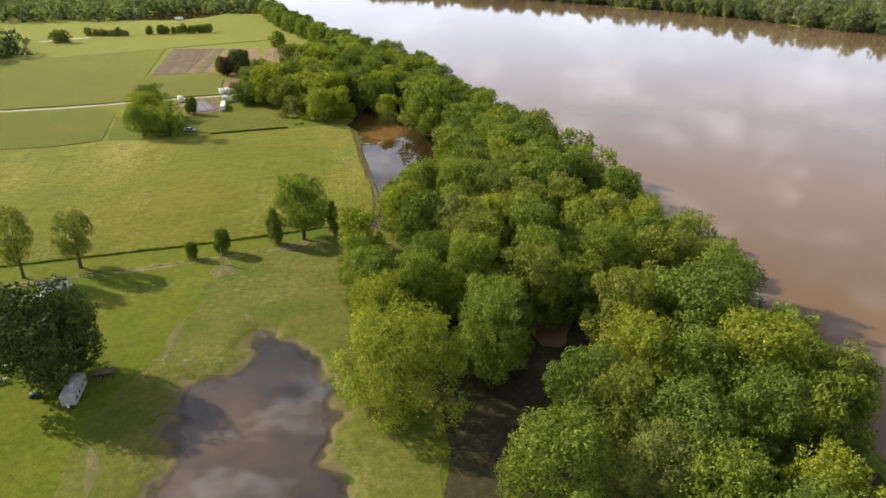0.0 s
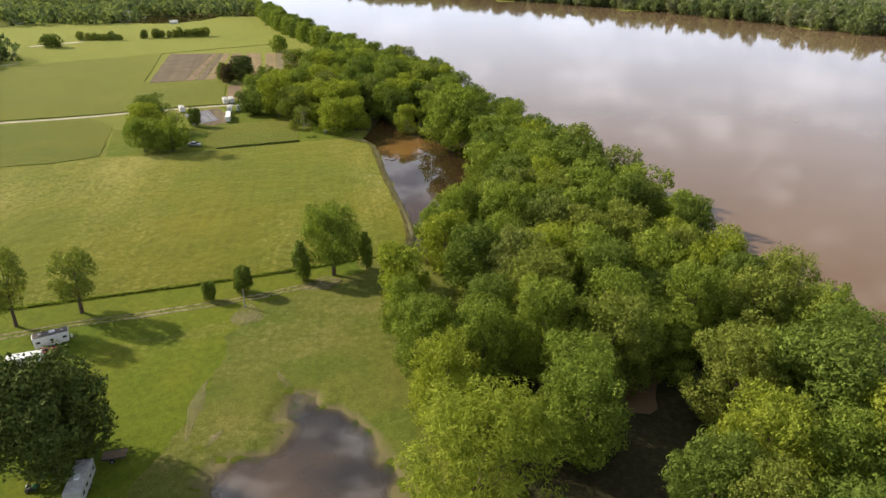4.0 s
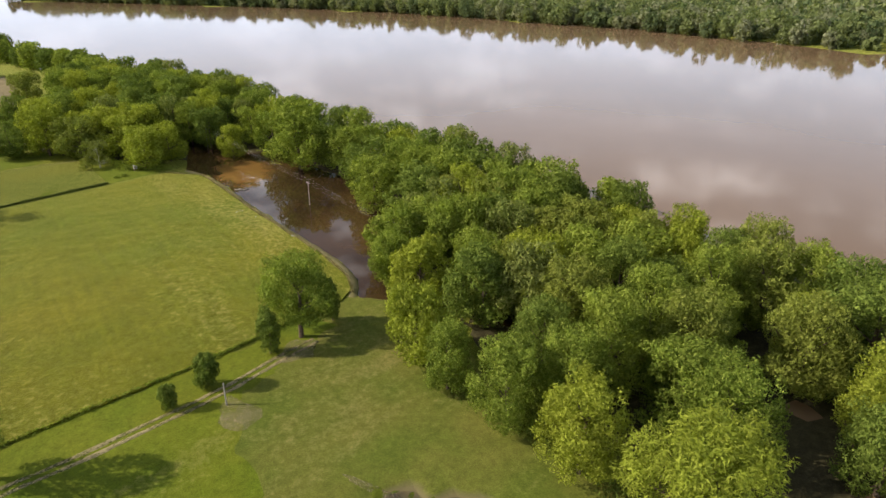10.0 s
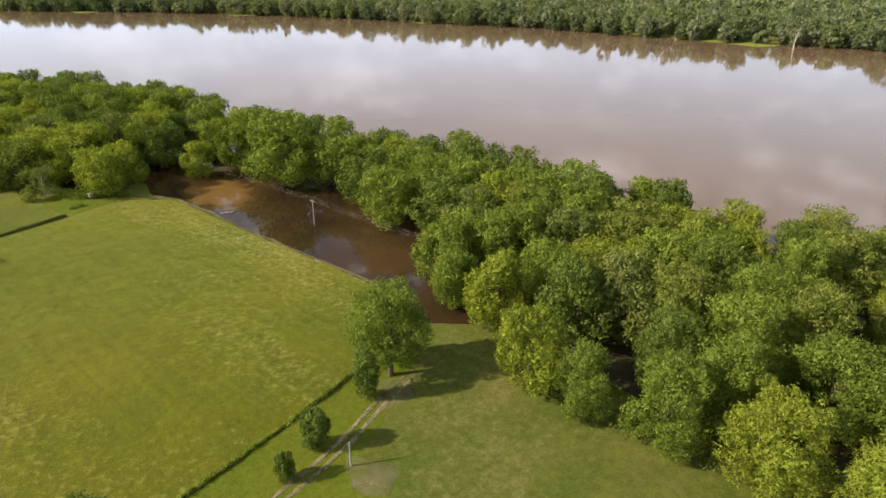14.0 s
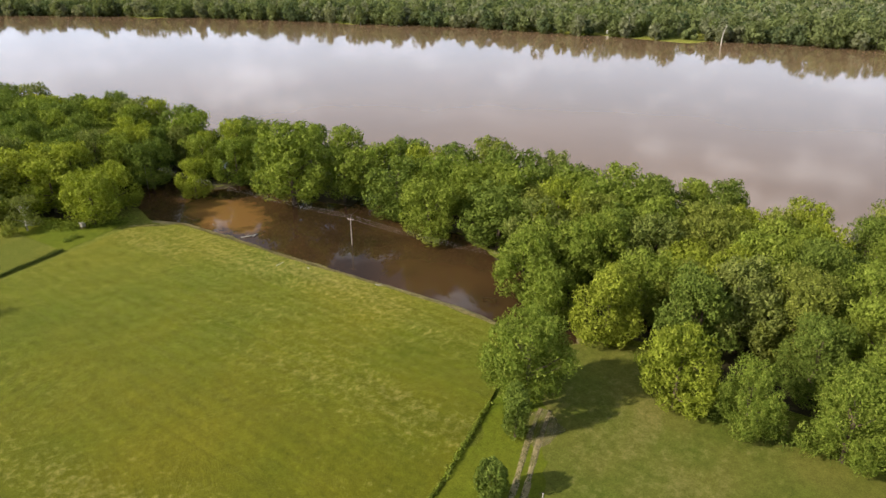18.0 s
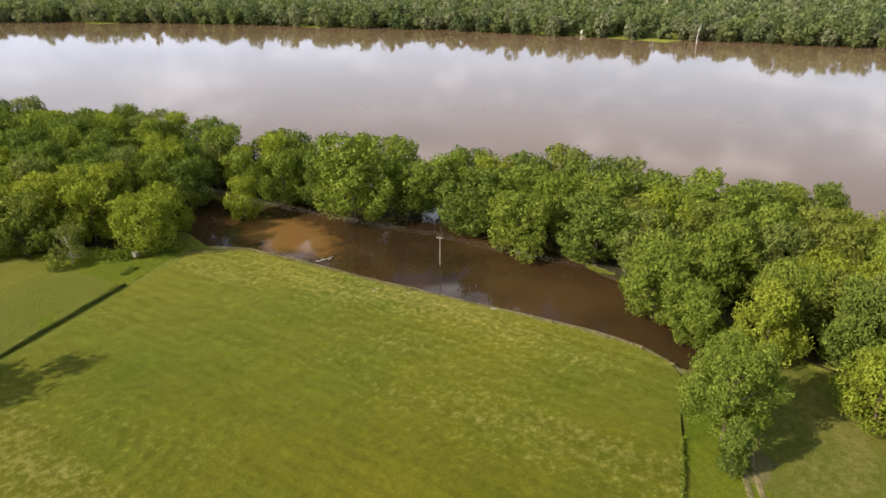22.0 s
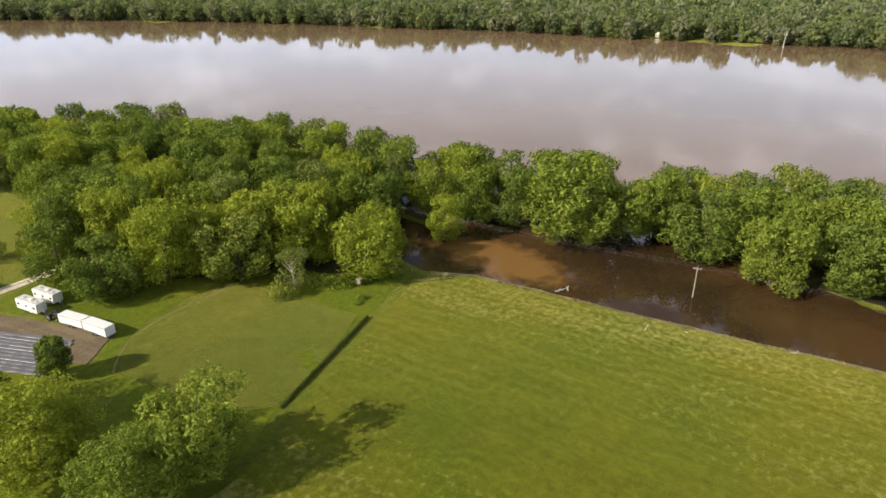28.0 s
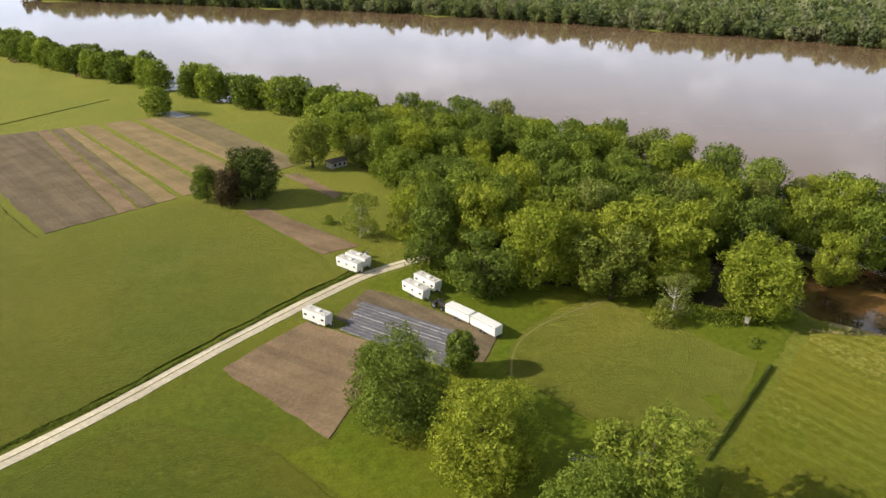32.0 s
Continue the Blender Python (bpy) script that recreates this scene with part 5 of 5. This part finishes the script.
def car(x, y, turn, label):
    t = thing("car", x, y, turn, label, "car")
    silver = plain("silver_car_paint", (0.52, 0.53, 0.54), 0.3, 0.5, 0.5, 0.03)
    bm = box(0, 0, 0.68, 4.5, 1.75, 0.72, 0.16)
    part("body", bm, silver, t)
    bm = box(-0.2, 0, 1.22, 2.4, 1.55, 0.55, 0.1)
    for v in bm.verts:
        if v.co.z > 1.25:
            v.co.x = -0.2 + (v.co.x + 0.2) * 0.72
            v.co.y *= 0.86
    cab = part("cabin", bm, GLASS, t)
    part("roof_panel", box(-0.2, 0, 1.5, 1.65, 1.3, 0.05, 0.02), silver, cab)
    for wx in (-1.4, 1.4):
        for s in (1, -1):
            wheel(t, wx, s * 0.8, 0.32, 0.2)
    for s in (1, -1):
        part("headlight", box(2.22, s * 0.6, 0.78, 0.06, 0.35, 0.16, 0.02), WHITE_PANEL, t)
        part("tail_light", box(-2.22, s * 0.62, 0.8, 0.06, 0.28, 0.16, 0.02), RED_PAINT, t)


car(-106.3, 260.2, -8, "silver car parked in tree shade on the lawn")


def trailer_frame(x, y, turn):
    t = thing("boat_trailer", x, y, turn, "empty galvanised boat trailer under the trees", "trailer")
    for s in (1, -1):
        part("rail", box(0, s * 0.6, 0.55, 4.2, 0.09, 0.12), WHITE_FILM, t)
        part("bunk", box(-0.4, s * 0.4, 0.75, 2.4, 0.12, 0.1), WHITE_FILM, t)
        wheel(t, -0.7, s * 0.8, 0.3, 0.18)
    for wx in (-1.9, -0.3, 1.3):
        part("cross_member", box(wx, 0, 0.56, 0.09, 1.2, 0.09), WHITE_FILM, t)
    part("winch_post", box(2.3, 0, 0.85, 0.1, 0.1, 0.7), STEEL, t)


trailer_frame(-112.4, 264.2, -40)


def feeder(x, y):
    t = thing("box_stand", x, y, 20, "small tan wooden box on posts at the wood's edge", "box")
    part("box", box(0, 0, 1.15, 1.0, 0.8, 0.9, 0.02), GREY_WOOD, t)
    bm = box(0, 0, 1.66, 1.35, 1.1, 0.07, 0.01)
    bmesh.ops.rotate(bm, cent=(0, 0, 1.66), matrix=Euler((0, radians(12), 0)).to_matrix(), verts=bm.verts)
    part("lid", bm, WHITE_FILM, t)
    for sx in (-0.4, 0.4):
        for sy in (-0.3, 0.3):
            part("leg", box(sx, sy, 0.35, 0.09, 0.09, 0.75), OLD_WOOD, t)


feeder(-60.6, 278.2)


def utility_pole(x, y, h, label, arm=1.6, turn=20, transformer=False, wood=None):
    t = thing("utility_pole", x, y, turn, label, "pole", "power line", -0.05)
    part("pole", drum((0, 0, h / 2), 0.14, h, "Z", 10, 0.09), wood or GREY_WOOD, t)
    if arm:
        part("crossarm", box(0, 0, h - 0.5, 0.1, arm, 0.12), GREY_WOOD, t)
        for k in (-1, 0, 1):
            part("insulator", drum((0, k * arm * 0.45, h - 0.36), 0.05, 0.16, "Z", 8), WHITE_PANEL, t)
    if transformer:
        part("transformer", drum((0.35, 0, h - 1.4), 0.22, 0.7, "Z", 12), STEEL, t)
    return t


utility_pole(-17.5, 223.2, 8.0, "silvered wooden power pole standing in the flooded channel")
utility_pole(-35.0, 300.5, 8.2, "wooden power pole at the channel's head")
utility_pole(-6.5, 176.0, 8.2, "wooden power pole hidden among the maples")
utility_pole(3.2, 236.0, 9.0, "dark power pole with a transformer among the trees", 0, 0, True, OLD_WOOD)
utility_pole(-53.7, 138.3, 4.2, "thin pale pole beside the dirt track", 0)


def wire(a, b, sag, label):
    verts, faces = [], []
    pts = []
    for k in range(17):
        u = k / 16
        pts.append(tuple(Vector(a).lerp(Vector(b), u) - Vector((0, 0, sag * 4 * u * (1 - u)))))
    tube(verts, faces, pts, [0.010] * 17, 4)
    tagged(new("power_wire", mesh_from("power_wire", verts, faces, WIRE)), label, "wire", "power line")


for k in (-0.9, 0, 0.9):
    wire((-35.0 + k, 300.5 + 0.3 * k, 7.8), (-17.5 + k, 223.2 + 0.3 * k, 7.3), 0.9, "thin overhead power wire above the channel")
    wire((-17.5 + k, 223.2 + 0.3 * k, 7.3), (-6.5 + k, 176 + 0.3 * k, 7.6), 0.9, "thin overhead power wire above the channel")
wire((-17.5, 223.2, 7.4), (3.2, 236.0, 8.2), 0.4, "thin service wire to the pole in the trees")

# film laid in long low beds over the plot
film_axis = (Vector((-106.5, 296.5)) - Vector((-121.0, 322.0))).normalized()
film_side = Vector((-film_axis.y, film_axis.x))


def film_bed(start, length, wide, mat, label):
    verts, faces, n = [], [], 26
    for i in range(n + 1):
        c = Vector(start) + film_axis * (length * i / n)
        for j, (u, z) in enumerate(((-0.5, -0.05), (-0.4, 0.14), (0, 0.2), (0.4, 0.14), (0.5, -0.05))):
            q = c + film_side * (u * wide + 0.05 * math.sin(i * 1.7 + j))
            verts.append((q.x, q.y, height(q.x, q.y) + 0.12 + z + 0.02 * math.sin(i * 2.3 + j * 1.3)))
    for i in range(n):
        for j in range(4):
            a = i * 5 + j
            faces.append((a, a + 1, a + 6, a + 5))
    tagged(new("mulch_bed", mesh_from("mulch_bed", verts, faces, mat)), label, "crop bed", "mulch beds")


for k in range(11):
    s = Vector((-129.0, 313.2)) + film_side * (1.0 * k) + film_axis * (0.5 * (k % 3) - 0.35 * k)
    film_bed(s, 24.0 - 0.8 * (k % 3), 0.98, BLACK_FILM, "grey creased mulch film over a long crop bed")
for k, cut in ((3, 3.0), (6, 0.0), (7, 12.0), (9, 5.0), (10, 14.0)):
    s = Vector((-129.0, 313.2)) + film_side * (k - 0.5) + film_axis * (cut - 0.35 * k + 0.6)
    film_bed(s, 21.0 - cut * 1.1, 0.26, WHITE_FILM, "pale torn film edge between crop beds")
tagged(new("film_sheet", sheet("film_sheet", [(-136, 521), (-127, 520), (-122, 508), (-128, 506)], 0.2, WHITE_FILM, 1.5, 0.3, 1.0, 0.1, 14)), "pale blue-white film sheet on the strips' end", "film")


# banks of longer growth along the field edges
def growth(name, line, wide, tall, count, tint, label, seed, size=0.5):
    rng = np.random.RandomState(seed)
    P = np.array(line, float)
    seg = np.linalg.norm(np.diff(P, axis=0), axis=1)
    cum = np.concatenate([[0], np.cumsum(seg)])
    s = rng.uniform(0, cum[-1], count)
    x, y = np.interp(s, cum, P[:, 0]) + rng.normal(0, wide * 0.35, count), np.interp(s, cum, P[:, 1]) + rng.normal(0, wide * 0.35, count)
    z = land(x, y) + rng.uniform(0, 1, count) ** 1.3 * tall * (0.6 + 0.6 * value_noise(x / 3, y / 3, seed))
    pos = np.stack([x, y, z], -1)
    dry = z > 0.12
    pos, count = pos[dry], int(dry.sum())
    out = unit(np.stack([rng.normal(0, 0.6, count), rng.normal(0, 0.6, count), np.full(count, 0.8)], -1))
    tagged(new(name, quads_mesh(name, feathers(pos, out, size, 0.4, rng), LEAF[tint], 3)), label, "hedge", kind="stuff")


growth("hedge", [(-68.8, 266.9), (-83, 261.5), (-97, 256.2)], 0.36, 0.75, 5200, "shade", "low dark hedge bank between field and paddock", 51, 0.32)
growth("field_margin", [(-128, 127), (-104, 136), (-76, 145.3), (-57, 151.6), (-41, 158)], 0.5, 0.7, 4500, "green", "uncut grass along the hay field's edge", 52)
growth("channel_margin", [(-24, 166), (-22.5, 174), (-25, 190), (-33, 224), (-41, 263), (-52, 271)], 0.5, 0.5, 4200, "straw", "dry rank grass along the flooded channel", 53)
growth("lane_margin", [(-205, 297), (-168, 310.5), (-131, 329), (-117, 334.5)], 0.6, 0.6, 2600, "dark", "rank grass beside the gravel lane", 54)
growth("wood_margin", [(-106, 330), (-97, 312), (-82, 312), (-70, 300), (-64, 281), (-50, 276)], 3.0, 1.6, 5000, "green", "brambles and saplings under the wood's edge", 55, 0.6)
growth("wood_margin", [(-20, 138), (-19, 126), (-15, 114), (-11, 100), (-8, 86)], 3.0, 1.6, 3800, "dark", "low growth under the wood's edge trees", 56, 0.6)
for sx_, sy_, sr_, sh_, st_ in ((-64.5, 273.5, 1.3, 0.9, "green"), (-66.5, 272.5, 1.0, 0.8, "green"), (-54, 278, 2.2, 3.0, "dark"), (-75, 286, 2.6, 3.6, "olive"), (-96, 311, 2.4, 3.4, "olive"), (-90, 313, 2.6, 3.0, "dark"),
                                (-113, 364, 1.8, 2.0, "green"), (-300, 452, 3, 3, "green"), (-296, 470, 2.5, 2.6, "green")):
    plant(sx_, sy_, sr_, sh_, st_, "shrub")


def drift(x, y, turn, length, label):
    g = random.Random(int(x * 10 + y))
    verts, faces = [], []
    pts = [(length * (k / 5 - 0.5), g.uniform(-0.12, 0.12), 0.1 + g.uniform(-0.04, 0.08)) for k in range(6)]
    tube(verts, faces, pts, [0.16, 0.17, 0.15, 0.13, 0.1, 0.05], 7)
    tube(verts, faces, [pts[2], (pts[2][0] + 0.5, 0.5, 0.35)], [0.07, 0.02], 5)
    ob = new("drift_log", mesh_from("drift_log", verts, faces, PALE_BARK))
    ob.matrix_basis = pose(x, y, max(0.02, height(x, y) + 0.05), 0, 0, turn)
    tagged(ob, label, "log", "driftwood")


for dx_, dy_, dt_, dl_ in ((-33.0, 245.4, -20, 3.2), (-31.2, 244.8, 30, 2.4), (-36.6, 224.4, 10, 2.6), (-35.3, 221.2, -30, 2.0), (-33.4, 218, 60, 1.6), (-27.5, 200.5, -60, 2.2)):
    drift(dx_, dy_, dt_, dl_, "bleached drift log at the water's edge")


# small buildings and far shore
def cottage(x, y, turn, L, W, H, wall_mat, roof_mat, label, category="house"):
    t = thing("cottage", x, y, turn, label, category, "", 0.0)
    part("wall", box(0, 0, H / 2, L, W, H, 0.02), wall_mat, t)
    bm = bmesh.new()
    v = [bm.verts.new(c) for c in ((-L / 2 - 0.4, -W / 2 - 0.4, H), (L / 2 + 0.4, -W / 2 - 0.4, H), (L / 2 + 0.4, W / 2 + 0.4, H), (-L / 2 - 0.4, W / 2 + 0.4, H), (-L / 2 - 0.4, 0, H + W * 0.32), (L / 2 + 0.4, 0, H + W * 0.32))]
    for f in ((0, 1, 5, 4), (2, 3, 4, 5), (1, 2, 5), (3, 0, 4), (3, 2, 1, 0)):
        bm.faces.new([v[i] for i in f])
    part("roof", bm, roof_mat, t)
    for k in range(3):
        for s in (1, -1):
            w = part("window", box(-L * 0.3 + L * 0.3 * k, s * (W / 2 + 0.03), H * 0.58, 0.9, 0.06, 1.0), GLASS, t)
            part("frame", box(-L * 0.3 + L * 0.3 * k, s * (W / 2 + 0.015), H * 0.58, 1.1, 0.05, 1.2), WHITE_PANEL, w)
    part("door", box(L / 2 + 0.03, 0, 1.02, 0.06, 0.95, 2.05), OLD_WOOD, t)


cottage(440, 438, 60, 8, 5, 2.7, GREY_PANEL, ROOF_PANEL, "pale cottage on the far river bank")
cottage(466, 378, 60, 8, 6, 2.6, DARK_METAL, WHITE_FILM, "dark pavilion with a pale roof on the far bank", "pavilion")
cottage(-93, 411, 15, 6, 3.4, 1.9, GREY_PANEL, DARK_ROOF, "small grey cabin half hidden by trees")
cottage(-290, 727, 10, 7, 5, 3.0, WHITE_PANEL, ROOF_PANEL, "small white farm building by the pond")
cottage(-369, 786, 30, 16, 9, 4.5, WHITE_PANEL, WHITE_FILM, "long pale barn beyond the pond")
cottage(-444, 715, 20, 14, 8, 4.0, WHITE_PANEL, ROOF_PANEL, "pale shed at the edge of the far woods")
for poly, lab in (([(362, 746), (374, 734), (390, 712), (400, 716), (386, 742), (372, 760)], "mown green clearing on the far bank"), ([(418, 486), (424, 466), (430, 446), (438, 448), (432, 470), (428, 488)], "strip of lawn on the far bank")):
    tagged(new("far_lawn", sheet("far_lawn", poly, 0.25, GRASS, 4.0, 0.8, 3.0, 0.0, 15, 1.2)), lab, "lawn", kind="structure")
for line, wide, lab in (([(-330, 540), (-322, 553), (-312, 566), (-306, 572)], 6.0, "pale sandy gap in the far meadow"), ([(-300, 441), (-293, 450), (-290, 458)], 5.0, "pale sandy patch by the woods")):
    tagged(new("sand_patch", ribbon("sand_patch", line, wide, 0.3, GRAVEL, 0.5)), lab, "sand", kind="structure")


def snag(x, y, h):
    verts, faces = [], []
    tube(verts, faces, [(0, 0, -1), (0.3, 0.2, h * 0.3), (0.9, -0.2, h * 0.6), (2.2, -1.4, h)], [0.45, 0.38, 0.25, 0.06], 7)
    tube(verts, faces, [(0.7, 0, h * 0.5), (-0.8, 0.9, h * 0.72)], [0.16, 0.03], 5)
    tube(verts, faces, [(0.9, -0.2, h * 0.6), (1.2, 0.8, h * 0.85)], [0.14, 0.03], 5)
    ob = new("dead_tree", mesh_from("dead_tree", verts, faces, PALE_BARK))
    ob.location = (x, y, 0)
    tagged(ob, "bleached bare dead trunk standing at the far bank", "dead tree")


snag(437, 335, 16)
part_sign = thing("meter_box", -112.4, 340.4, 30, "small pale green cabinet beside the campers", "box")
part("cabinet", box(0, 0, 0.6, 0.9, 0.6, 1.2, 0.05), WHITE_PANEL, part_sign)
part("cap", box(0, 0, 1.23, 1.0, 0.7, 0.06, 0.02), STEEL, part_sign)
